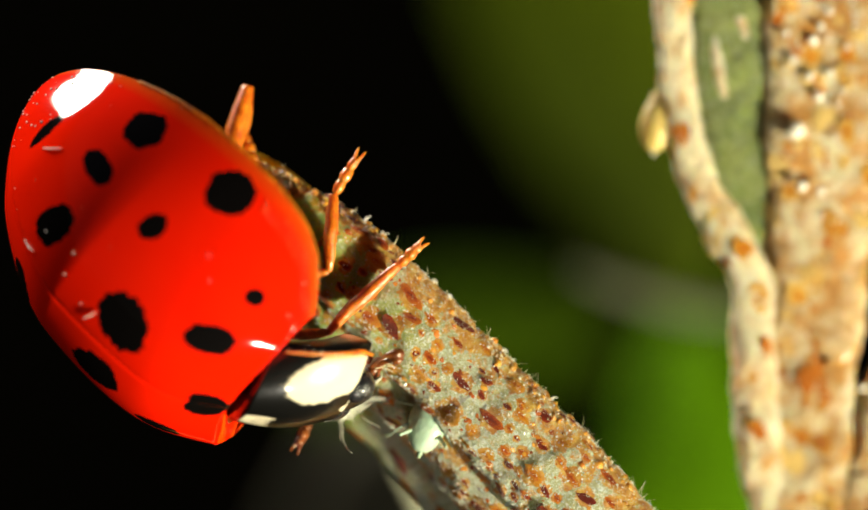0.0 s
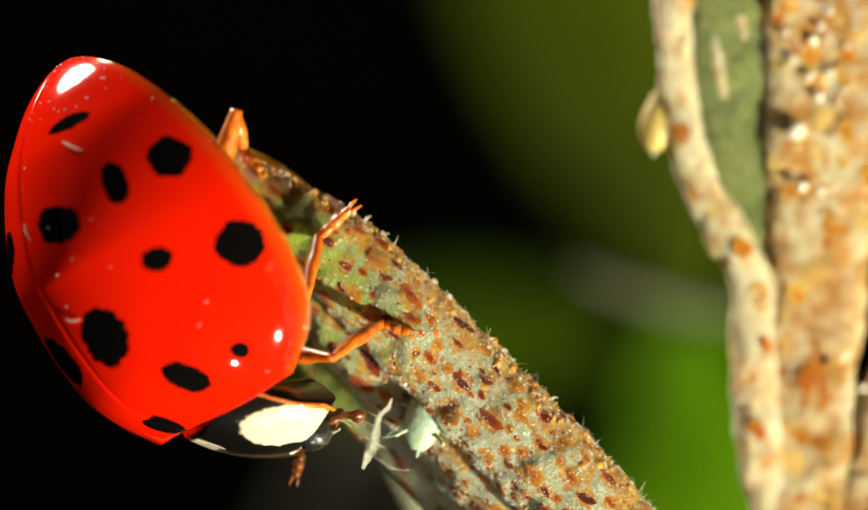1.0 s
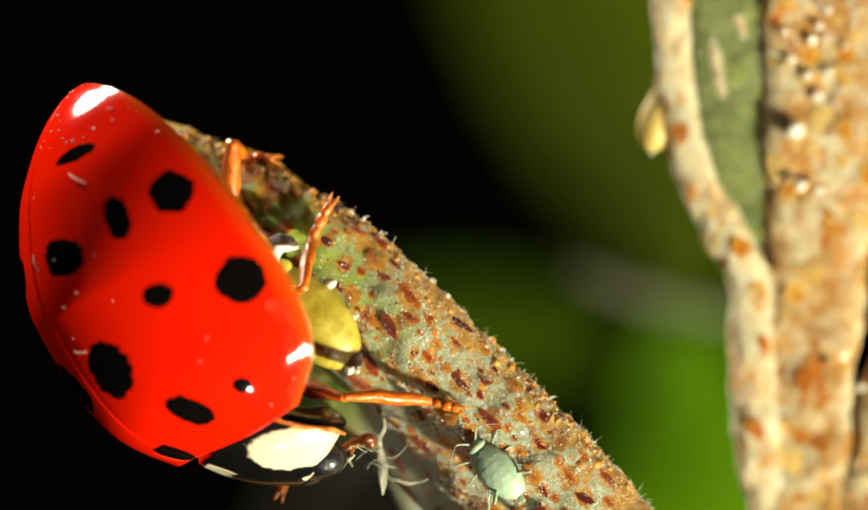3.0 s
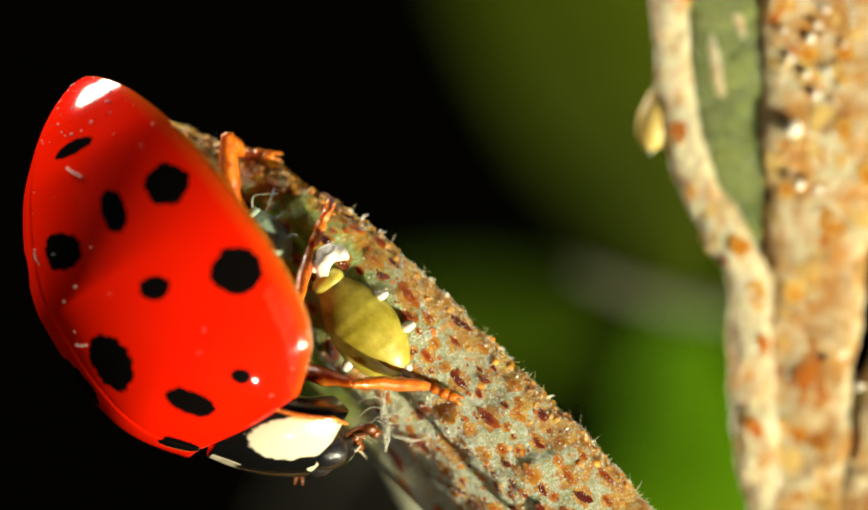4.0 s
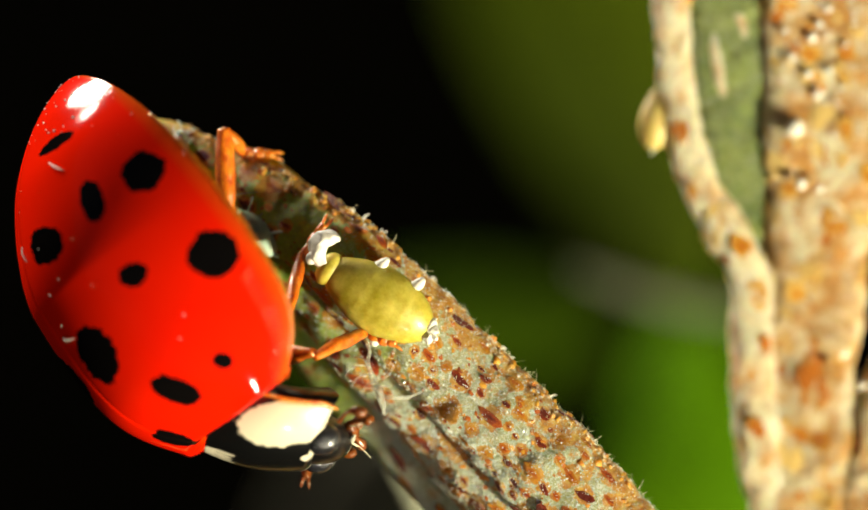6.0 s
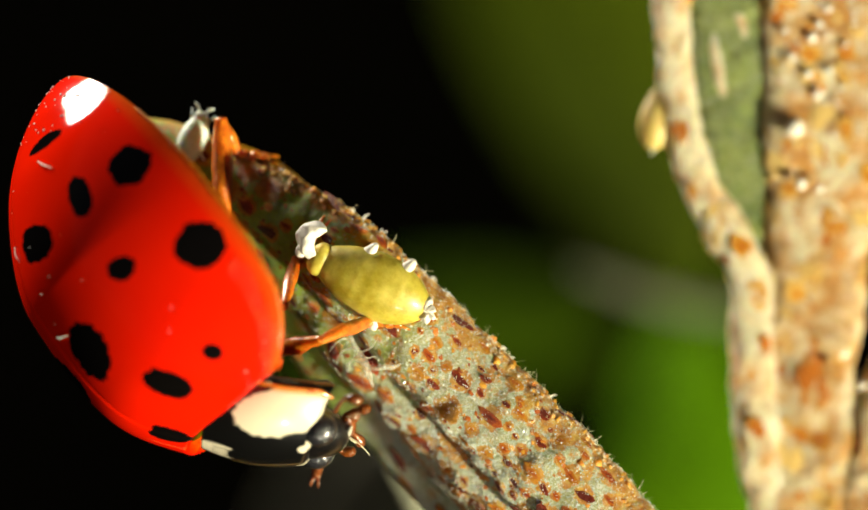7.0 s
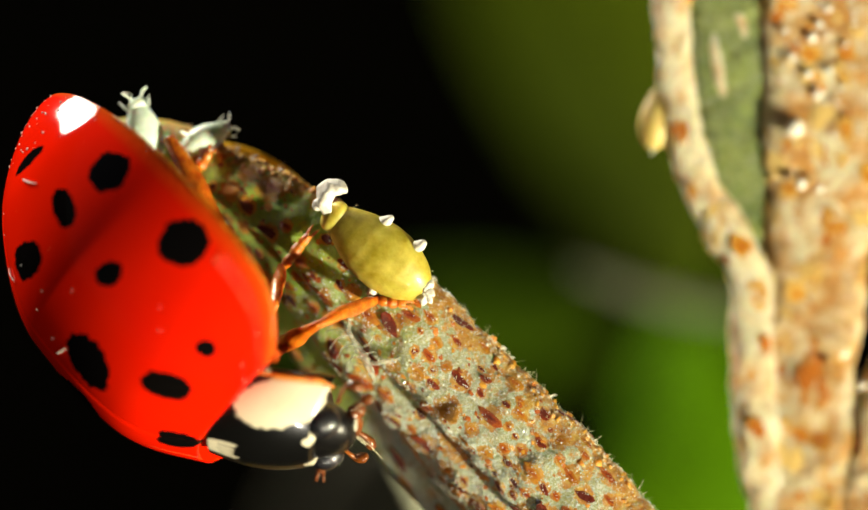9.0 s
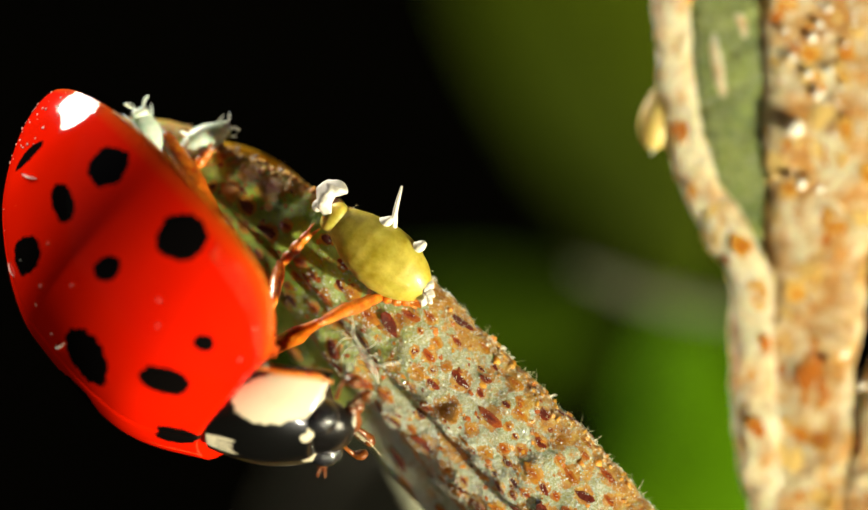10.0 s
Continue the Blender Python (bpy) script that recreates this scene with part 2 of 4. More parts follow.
def pronotum_material():
    a = Mat("black and cream neck shield", 0.3)
    edge = a.math("ADD", a.attr("pale"), a.math("MULTIPLY", a.math("SUBTRACT", a.noise(3.5, 5, 0.65), 0.5), 0.6))
    pale = a.ramp(edge, (0.95, 1.0), (1.0, 0.0))
    cream = a.mix(a.ramp(a.cells(17), (0.12, 0.0), (0.26, 1.0)), (0.20, 0.15, 0.08), (0.60, 0.54, 0.40))
    cream = a.mix(a.ramp(a.attr("pale"), (0.0, 0.0), (0.45, 1.0)), cream, (0.64, 0.58, 0.44))
    cream = a.mix(a.ramp(a.attr("amber"), (0.1, 0.0), (0.7, 1.0)), cream, (0.66, 0.26, 0.02))
    a.set("Base Color", a.mix(pale, (0.003, 0.003, 0.003), cream))
    a.bump(a.cells(28), 0.005, 0.4).coat(0.6, 0.1)
    return a.m


SHIELD = pronotum_material()


# ---- building helpers ----
def mesh_of(bm, name, material, smooth=True):
    """A mesh in metres from a bmesh in millimetres."""
    bmesh.ops.scale(bm, vec=(MM, MM, MM), verts=bm.verts)
    me = bpy.data.meshes.new(name)
    bm.to_mesh(me)
    bm.free()
    if smooth:
        me.shade_smooth()
    me.materials.append(material)
    return me


def part(name, bm, material, parent, label="", smooth=True):
    """Links a bmesh as one mesh object under a thing or a part."""
    ob = new(name, mesh_of(bm, name, material, smooth) if isinstance(bm, bmesh.types.BMesh) else bm)
    ob.parent = parent
    return tagged(ob, label)


def thing(name, m, label, category, group="", kind=""):
    ob = new(name)
    ob.empty_display_size = 0.0005
    ob.matrix_world = m
    return tagged(ob, label, category, group, kind)


def grid(bm, rows, closed_v=False, cap=False):
    """Skins a list of rows of points."""
    vs = [[bm.verts.new(p) for p in r] for r in rows]
    n = len(vs[0])
    for a, b in zip(vs, vs[1:]):
        for j in range(n if closed_v else n - 1):
            bm.faces.new((a[j], a[(j + 1) % n], b[(j + 1) % n], b[j]))
    if cap:
        for r in (vs[0], vs[-1]):
            bm.faces.new(r if r is vs[-1] else r[::-1])
    return vs


def spline(points, n):
    """n points along a smooth curve through control points of any dimension."""
    p = np.array(points, float)
    t = np.linspace(0, len(p) - 1, n)
    out = []
    for u in t:
        i = min(int(u), len(p) - 2)
        f = u - i
        p0, p1, p2, p3 = p[max(i - 1, 0)], p[i], p[i + 1], p[min(i + 2, len(p) - 1)]
        out.append(0.5 * (2 * p1 + (p2 - p0) * f + (2 * p0 - 5 * p1 + 4 * p2 - p3) * f * f + (3 * p1 - p0 - 3 * p2 + p3) * f ** 3))
    return np.array(out)


def tube(bm, points, radii, sides=10, n=None, flat=1.0, cap=True, rough=0.0, square=2.0):
    """A tapered tube through points; flat squeezes it along the last axis of its section."""
    n = n or 4 * len(points)
    c = spline(points, n)
    r = np.interp(np.linspace(0, 1, n), np.linspace(0, 1, len(radii)), radii)
    rows, side = [], None
    for i in range(n):
        d = Vector(c[min(i + 1, n - 1)] - c[max(i - 1, 0)]).normalized()
        if side is None:
            side = d.cross(Vector((0, 1, 0)) if abs(d.y) < 0.9 else Vector((1, 0, 0))).normalized()
        side = (side - d * side.dot(d)).normalized()
        other = d.cross(side)
        row = []
        for k in range(sides):
            a = 2 * math.pi * k / sides
            k2 = (abs(math.cos(a)) ** square + abs(math.sin(a)) ** square) ** (-1 / square)
            q = Vector(c[i]) + (side * math.cos(a) + other * math.sin(a) * flat) * (r[i] * k2)
            if rough:
                q += noise.noise_vector(q * 5.0) * rough + noise.noise_vector(q * 1.6) * (1.6 * rough)
            row.append(q)
        rows.append(row)
    grid(bm, rows, True, cap)
    return bm


def ball(bm, centre, size, seg=20, ring=14, m=None):
    got = bmesh.ops.create_uvsphere(bm, u_segments=seg, v_segments=ring, radius=1.0)["verts"]
    bmesh.ops.scale(bm, vec=size, verts=got)
    if m:
        bmesh.ops.transform(bm, matrix=m, verts=got)
    bmesh.ops.translate(bm, vec=centre, verts=got)
    return got


# ---- the stem and the stalk ----
class Stem:
    """A two lobed stem swept along control rows (h, v, depth, half width mm)."""

    def __init__(self, rows, lobes, seed):
        self.c = np.array([(*view(h, v, d), w) for h, v, d, w in rows])
        self.lobes, self.seed = lobes, seed

    def frame_at(self, u):
        k = u * (len(self.c) - 1)
        i = min(int(k), len(self.c) - 2)
        f = k - i
        p = self.c
        p0, p1, p2, p3 = p[max(i - 1, 0)], p[i], p[i + 1], p[min(i + 2, len(p) - 1)]
        q = 0.5 * (2 * p1 + (p2 - p0) * f + (2 * p0 - 5 * p1 + 4 * p2 - p3) * f * f + (3 * p1 - p0 - 3 * p2 + p3) * f ** 3)
        g = 0.5 * ((p2 - p0) + 2 * (2 * p0 - 5 * p1 + 4 * p2 - p3) * f + 3 * (3 * p1 - p0 - 3 * p2 + p3) * f * f)
        d = Vector(g[:3]).normalized()
        across = Vector((-d.z, 0, d.x)).normalized()      # across the stem, in the picture plane
        toward = across.cross(d).normalized()
        if toward.y > 0:
            toward = -toward
        return Vector(q[:3]), d, across, toward, q[3]

    def radius(self, a):
        """Distance to the outline at angle a: 0 is across to the outer edge, 90 degrees faces the lens."""
        ca, sa = math.cos(a), math.sin(a)
        best = []
        for ex, ey, rx, ry in self.lobes:
            # ray from the centre against an ellipse
            A = (ca / rx) ** 2 + (sa / ry) ** 2
            B = -2 * (ex * ca / rx ** 2 + ey * sa / ry ** 2)
            C = (ex / rx) ** 2 + (ey / ry) ** 2 - 1
            disc = B * B - 4 * A * C
            if disc > 0:
                best.append((-B + math.sqrt(disc)) / (2 * A))
        best = [b for b in best if b > 0] or [0.2]
        m = max(best)
        return m + sum(math.exp((b - m) * 14) for b in best if b < m) * 0.02

    def point(self, u, a, lift=0.0):
        o, d, x, y, w = self.frame_at(u)
        r = self.radius(a) * w + lift
        p = o + x * (math.cos(a) * r) + y * (math.sin(a) * r)
        k = Vector((self.seed, 0, 0))
        r2 = 0.08 * noise.noise(p * 1.4 + k) + 0.05 * noise.noise(p * 3.6 + k) + 0.012 * noise.noise(p * 9.5 + k)
        return p + (x * math.cos(a) + y * math.sin(a)) * r2 * min(1.0, w)

    def normal(self, u, a):
        du = self.point(min(u + 0.004, 1), a) - self.point(max(u - 0.004, 0), a)
        da = self.point(u, a + 0.05) - self.point(u, a - 0.05)
        n = du.cross(da).normalized()
        o = self.frame_at(u)[0]
        return (n if n.dot(self.point(u, a) - o) > 0 else -n), du.normalized()

    def skin(self, nu, na):
        bm = bmesh.new()
        rows = [[self.point(i / nu, 2 * math.pi * j / na) for j in range(na)] for i in range(nu + 1)]
        grid(bm, rows, True, True)
        bmesh.ops.recalc_face_normals(bm, faces=bm.faces)
        return bm


def basis(p, z, x):
    """Pose in mm with its z axis along z and its x axis near x."""
    z = z.normalized()
    x = (x - z * x.dot(z)).normalized()
    m = Matrix((x, z.cross(x), z)).transposed().to_4x4()
    m.translation = p * MM
    return m


def blister(seed, ring=14):
    """A low ragged dome about one millimetre long, to be scaled."""
    rnd = random.Random(seed)
    bm = bmesh.new()
    ph = [rnd.uniform(0, 6.28) for _ in range(3)]
    rows = []
    for f, z in ((1.0, -0.09), (0.88, -0.015), (0.6, 0.022), (0.28, 0.034)):
        rows.append([])
        for k in range(ring):
            a = 2 * math.pi * k / ring
            r = f * (1 + 0.12 * math.sin(2 * a + ph[0]) + 0.09 * math.sin(3 * a + ph[1]) + 0.05 * math.sin(5 * a + ph[2]))
            rows[-1].append((0.5 * r * math.cos(a), 0.32 * r * math.sin(a), z * 0.6))
    vs = grid(bm, rows, True)
    bm.faces.new(vs[-1])
    bmesh.ops.recalc_face_normals(bm, faces=bm.faces)
    return bm


def hairs(stem, count, seed, u0, u1, a0, a1, lo, hi, bend=0.5, thick=0.009):
    """Short curved hairs standing on a stem, as one mesh."""
    rnd = random.Random(seed)
    verts, faces = [], []
    for _ in range(count):
        u, a = rnd.uniform(u0, u1), rnd.uniform(a0, a1)
        p = stem.point(u, a)
        n, d = stem.normal(u, a)
        side = n.cross(d)
        lean = d * rnd.uniform(-1, 1) + side * rnd.uniform(-1, 1)
        ln = rnd.uniform(lo, hi)
        base, w = len(verts), thick * rnd.uniform(0.7, 1.5)
        for k in range(4):
            f = k / 3
            q = p + n * (ln * (f - 0.05)) + lean * (bend * ln * f * f)
            r = w * (1 - 0.8 * f)
            for g in range(3):
                verts.append((q + d * (r * math.cos(g * 2.094)) + side * (r * math.sin(g * 2.094))) * MM)
        for k in range(3):
            for g in range(3):
                i, j = base + 3 * k + g, base + 3 * k + (g + 1) % 3
                faces.append((i, j, j + 3, i + 3))
        faces.append((base + 9, base + 10, base + 11))
    me = bpy.data.meshes.new("plant hairs")
    me.from_pydata(verts, [], faces)
    me.shade_smooth()
    return me


def speck_material():
    a = Mat("orange rust speck", 0.5)
    a.set("Base Color", a.ramp(a.island(), (0.0, (0.12, 0.014, 0.001)), (0.4, (0.42, 0.10, 0.006)), (1.0, (0.62, 0.30, 0.03))))
    return a.m


SPECK = speck_material()


# Front stem: thick at the lower end, going back and up behind the beetle.
FRONT = Stem([(130, 470, 4.2, 0.45), (165, 340, 3.2, 0.60), (265, 283, 2.2, 0.62), (405, 348, 1.6, 0.66), (540, 452, 1.25, 0.98), (680, 597, 1.08, 1.22),
              (788, 707, 1.05, 1.24), (898, 824, 0.95, 1.28), (993, 927, 0.9, 1.3), (1098, 1042, 0.9, 1.32), (1198, 1152, 0.9, 1.32)],
             ((0.36, 0.28, 0.64, 0.38), (-0.34, -0.55, 0.46, 0.70), (-0.74, -1.40, 0.50, 0.70)), 3.0)


def to_ground(p, ahead):
    """Points in mm that lead from p on and then straight down to the soil."""
    fall = 140 + up_in_view.dot(p)
    q = p + ahead.normalized() * 6 - up_in_view * 3
    return [p, q, q - up_in_view * (fall * 0.4), q - up_in_view * fall]


def hull(bm):
    """A tree for finding the stem's surface from the lens."""
    return BVHTree.FromBMesh(bm)


HULL = hull(FRONT.skin(160, 64))


def on_stem(h, v, lift, otherwise):
    """Depth of the stem's near face at h, v, less a lift in mm."""
    eye = Vector((0, -REACH, 0))
    hit = HULL.ray_cast(eye, (view(h, v, 0) - eye).normalized())[0]
    return hit.y - lift if hit else otherwise


def build_front_stem():
    ob = thing("stem", spot_pose((0, 0, 0)), "silvery green plant stem speckled with rust brown pustules, beetle on it", "plant stem")
    meshes = [mesh_of(blister(k), "pustule", RUST) for k in range(6)]
    rnd = random.Random(11)
    placed = []
    tries = 0
    while len(placed) < 285 and tries < 9000:
        tries += 1
        inner = len(placed) % 3 == 2
        u, a = rnd.uniform(0.24, 0.84), radians(rnd.uniform(142, 238) if inner else rnd.uniform(-22, 150))
        if u < 0.44 and not inner and rnd.random() < 0.6:
            continue
        p = FRONT.point(u, a, 0.004)
        size = rnd.choice((0.15, 0.19, 0.23, 0.27, 0.31, 0.35, 0.40, 0.45)) * rnd.uniform(0.8, 1.25)
        size *= 1.3 + 0.5 * (a > radians(200)) if inner else 1.0
        if any((p - q).length < 0.46 * (size + s) for q, s in placed):
            continue
        placed.append((p, size))
        n, d = FRONT.normal(u, a)
        o = part("pustule", meshes[rnd.randrange(6)], None, ob)
        o.matrix_local = basis(p, n, d + n.cross(d) * rnd.uniform(-0.3, 0.3)) @ Matrix.Diagonal((size * 1.1, size * rnd.uniform(0.6, 0.9), size * 0.55, 1))
    bm = FRONT.skin(420, 150)
    lay, crest = bm.verts.layers.float.new("halo"), bm.verts.layers.float.new("ridge")
    for k, v in enumerate(bm.verts):
        turn = (k % 150) * 2.4
        off = min(abs(turn - 14), abs(turn - 374)) / 40
        v[crest] = math.exp(-off * off)
    tree = KDTree(len(placed))
    for k, (p, s) in enumerate(placed):
        tree.insert(p, k)
    tree.balance()
    for v in bm.verts:
        if max(e.calc_length() for e in v.link_edges) > 0.3:
            v[lay] = 3.0
            continue
        v[lay] = min([3.0] + [d / (0.5 * placed[k][1]) for q, k, d in tree.find_n(v.co, 3)])
    part("bark", bm, STEM, ob)
    # smaller rust specks between them
    bm = bmesh.new()
    for _ in range(420):
        u, a = rnd.uniform(0.24, 0.86), radians(rnd.uniform(-25, 195))
        p = FRONT.point(u, a, 0.002)
        n, d = FRONT.normal(u, a)
        size = rnd.uniform(0.05, 0.16)
        m = basis(p, n, d + n.cross(d) * rnd.uniform(-0.6, 0.6))
        m.translation = p
        ring = []
        for k in range(8):
            t = math.pi * k / 4
            r = size * 0.5 * rnd.uniform(0.75, 1.2)
            ring.append(bm.verts.new(m @ Vector((r * math.cos(t), 0.7 * r * math.sin(t), -0.006))))
        tip = bm.verts.new(m @ Vector((0, 0, 0.10 * size)))
        for k in range(8):
            bm.faces.new((ring[k], ring[(k + 1) % 8], tip))
    tagged(part("speck_coat", bm, SPECK, ob), kind="stuff")
    for count, seed, mat, a0, a1, lo, hi, bend, thick, nm in (
            (2600, 5, HAIR, -0.9, 3.6, 0.016, 0.040, 3.0, 0.006, "hair_coat"),
            (170, 7, HAIR, -0.1, 0.6, 0.06, 0.20, 0.9, 0.0045, "long_hair_coat"),
            (1300, 8, HAIR, -0.3, 0.7, 0.03, 0.08, 0.9, 0.004, "edge_hair_coat")):
        me = hairs(FRONT, count, seed, 0.46 if nm == "hair_coat" else 0.24, 0.93, a0, a1, lo, hi, bend, thick)
        me.materials.append(mat)
        tagged(part(nm, me, None, ob), kind="stuff")
    # tiny glinting scales all over the near face
    verts, faces = [], []
    for _ in range(5200):
        u, a = rnd.uniform(0.42, 0.88), radians(rnd.uniform(-40, 215))
        p = FRONT.point(u, a, 0.004)
        e = rnd.uniform(0.008, 0.022)
        k = len(verts)
        m = turned((rnd.uniform(-2, 2), rnd.uniform(-2, 2), rnd.uniform(-2, 2))).to_3x3()
        for c in ((1, 0, 0), (-1, 0, 0), (0, 1, 0), (0, -1, 0), (0, 0, 0.6), (0, 0, -0.6)):
            verts.append((p + m @ Vector(c) * e) * MM)
        faces += [(k + i, k + j, k + h) for i, j, h in ((0, 2, 4), (2, 1, 4), (1, 3, 4), (3, 0, 4), (2, 0, 5), (1, 2, 5), (3, 1, 5), (0, 3, 5))]
    me = bpy.data.meshes.new("glinting scales")
    me.from_pydata(verts, [], faces)
    me.materials.append(GLINT)
    tagged(part("scale_coat", me, None, ob), kind="stuff")
    # the stem goes on down to the ground
    end = FRONT.frame_at(0.985)[0]
    bm = bmesh.new()
    tube(bm, [tuple(p) for p in to_ground(end, Vector((1.0, 0.0, -1.0)))], [1.25, 1.3, 1.4, 1.5], 24, 40, 0.9, True, 0.06)
    part("lower_stem", bm, STEM, ob)
    # amber granules along the outer edge
    bm = bmesh.new()
    for k in range(640):
        u, a = rnd.uniform(0.24, 0.86 if k < 420 else 0.46), radians(rnd.gauss(14, 11))
        r = (0.025 if k < 420 else 0.04) + 0.07 * rnd.random() ** 2
        got = bmesh.ops.create_icosphere(bm, subdivisions=1, radius=r)["verts"]
        for v in got:
            v.co *= rnd.uniform(0.55, 1.35)
        bmesh.ops.translate(bm, vec=FRONT.point(u, a, -r * 0.45), verts=got)
    tagged(part("granule_coat", bm, RUSTHAIR, ob), kind="stuff")
    # white wax drops and tufts standing on that edge
    bm = bmesh.new()
    for k in range(46):
        u, a = rnd.uniform(0.26, 0.80), radians(rnd.gauss(12, 8))
        p, r = FRONT.point(u, a, 0.0), rnd.uniform(0.02, 0.055)
        if k % 3:
            ball(bm, p, (r, r, r), 10, 8)
            continue
        n, d = FRONT.normal(u, a)
        for _ in range(4):
            tip = n + Vector((rnd.uniform(-0.7, 0.7), rnd.uniform(-0.7, 0.7), rnd.uniform(-0.7, 0.7)))
            tube(bm, [p - n * 0.03, p + tip * 0.05, p + tip * 0.09 + d * 0.03], [0.012, 0.010, 0.004], 6, 6)
    tagged(part("wax_coat", bm, WAX, ob), kind="stuff")
    return ob


def tube_stalk(name, rows, mat, label, flat=0.8, sides=48, rough=0.05, category="plant stalk", patches=0, square=3.6, rooted=True):
    ob = thing(name, spot_pose((0, 0, 0)), label, category)
    rows = [(h, v, d * 0.5, w * 0.945) for h, v, d, w in rows]
    bm = bmesh.new()
    tube(bm, [tuple(view(h, v, d)) for h, v, d, w in rows], [w for *_, w in rows], sides, 140, flat, True, rough, square)
    if rooted:
        h, v, depth, w = rows[-1]
        tube(bm, [tuple(p) for p in to_ground(view(h, v - 12, depth), Vector((0, 0, -1)))], [w * 0.96, w, w * 1.1, w * 1.2], 20, 40, 0.9, True, 0.03, square)
    bmesh.ops.recalc_face_normals(bm, faces=bm.faces)
    bm.normal_update()
    facing = [(v.co.copy(), v.normal.copy()) for v in bm.verts if v.normal.y < -0.62 and -4.4 < v.co.z < 4.8]
    part("bark", bm, mat, ob)
    rnd = random.Random(len(rows) * 7 + sides)
    shapes = [mesh_of(blister(20 + k), "rust_patch", RUST_SOFT) for k in range(4)]
    for _ in range(patches):
        p, n = rnd.choice(facing)
        size = rnd.uniform(0.18, 0.6)
        o = part("rust_patch", shapes[rnd.randrange(4)], None, ob)
        o.matrix_local = basis(p, n, Vector((rnd.uniform(-0.4, 0.4), 0, 1))) @ Matrix.Diagonal((size, size * rnd.uniform(0.8, 1.3), size * 0.3, 1))
    return ob


# ---- the beetle ----
# Poses of the beetle in the view's axes: seconds, rotation vector, millimetres.
BEETLE = [
    (0.0, 2.223, 0.155, -1.028, -4.458, 0.015, 0.539),
    (0.1, 2.302, 0.281, -1.077, -4.433, 0.025, 0.524),
    (0.2, 2.305, 0.347, -1.111, -4.217, 0.012, 0.314),
    (0.3, 2.235, 0.545, -1.130, -4.161, 0.033, 0.373),
    (0.4, 2.279, 0.688, -1.092, -4.141, 0.025, 0.174),
    (0.5, 2.293, 0.660, -1.154, -4.301, 0.039, 0.333),
    (0.6, 2.287, 0.677, -1.180, -4.423, 0.048, 0.512),
    (0.7, 2.203, 0.485, -1.315, -4.439, 0.044, 0.711),
    (0.8, 2.234, 0.456, -1.273, -4.482, 0.044, 0.603),
    (1.0, 2.234, 0.456, -1.273, -4.527, 0.044, 0.558),
    (1.5, 2.254, 0.438, -1.268, -4.474, 0.042, 0.447),
    (2.0, 2.275, 0.420, -1.262, -4.439, 0.040, 0.395),
    (2.5, 2.295, 0.403, -1.257, -4.428, 0.039, 0.367),
    (2.6, 2.324, 0.488, -1.233, -4.266, 0.041, 0.025),
    (2.7, 2.322, 0.462, -1.282, -4.266, 0.005, 0.062),
    (3.8, 2.367, 0.360, -1.324, -4.236, 0.064, 0.266),
    (4.0, 2.370, 0.355, -1.325, -4.185, 0.062, 0.271),
    (4.5, 2.377, 0.342, -1.326, -4.180, 0.055, 0.290),
    (5.2, 2.384, 0.329, -1.328, -4.176, 0.048, 0.291),
    (5.5, 2.379, 0.274, -1.321, -4.296, 0.059, 0.282),
    (6.8, 2.381, 0.127, -1.294, -4.381, 0.052, 0.353),
    (7.0, 2.381, 0.113, -1.290, -4.432, 0.055, 0.334),
    (7.5, 2.383, 0.078, -1.281, -4.433, 0.062, 0.382),
    (8.0, 2.423, -0.006, -1.191, -4.500, 0.052, 0.217),
    (8.5, 2.419, -0.018, -1.195, -4.505, 0.053, 0.215),
    (9.0, 2.418, -0.021, -1.196, -4.513, 0.053, 0.176),
    (9.5, 2.415, -0.029, -1.199, -4.499, 0.053, 0.193),
    (10.0, 2.412, -0.037, -1.201, -4.512, 0.053, 0.239),
]
SHAPE = dict(length=5.973, width=2.849, height=2.553)
# One wing case's spots: centre and two half axes, millimetres of the beetle (x ahead, y left, z up).
SPOTS = [
    ((-0.747, 2.325, 0.706), (0.309, 0.117, 0.035), (-0.012, 0.12, -0.3)),
    ((-0.816, 1.797, 1.481), (-0.304, -0.068, -0.112), (-0.021, -0.14, 0.142)),
    ((-0.715, 0.853, 2.192), (-0.175, -0.358, 0.066), (0.235, -0.09, 0.136)),
    ((0.55, 2.027, 1.666), (-0.055, -0.159, 0.16), (0.171, -0.023, 0.036)),
    ((0.992, 2.715, 0.623), (-0.331, -0.056, 0.151), (0.15, -0.108, 0.288)),
    ((1.214, 0.719, 2.426), (-0.376, 0.313, -0.054), (-0.263, -0.298, 0.102)),
    ((2.408, 1.342, 1.869), (-0.301, -0.081, 0.218), (0.104, -0.215, 0.064)),
    ((2.447, 2.078, 1.217), (-0.126, 0.004, 0.085), (0.05, -0.09, 0.078)),
    ((-2.046, 1.032, 1.191), (-0.028, -0.293, 0.196), (0.104, 0.045, 0.082)),
    ((2.942, 0.059, 1.814), (-0.224, 0.109, 0.217), (-0.051, -0.215, 0.055)),
]


def swell(s, mid, power, base, fall):
    if s < mid:
        return max(0.0, 1 - max(0.0, 1 - s / mid) ** power) ** (1 / power)
    return 1 - (1 - base) * ((s - mid) / (1 - mid)) ** fall


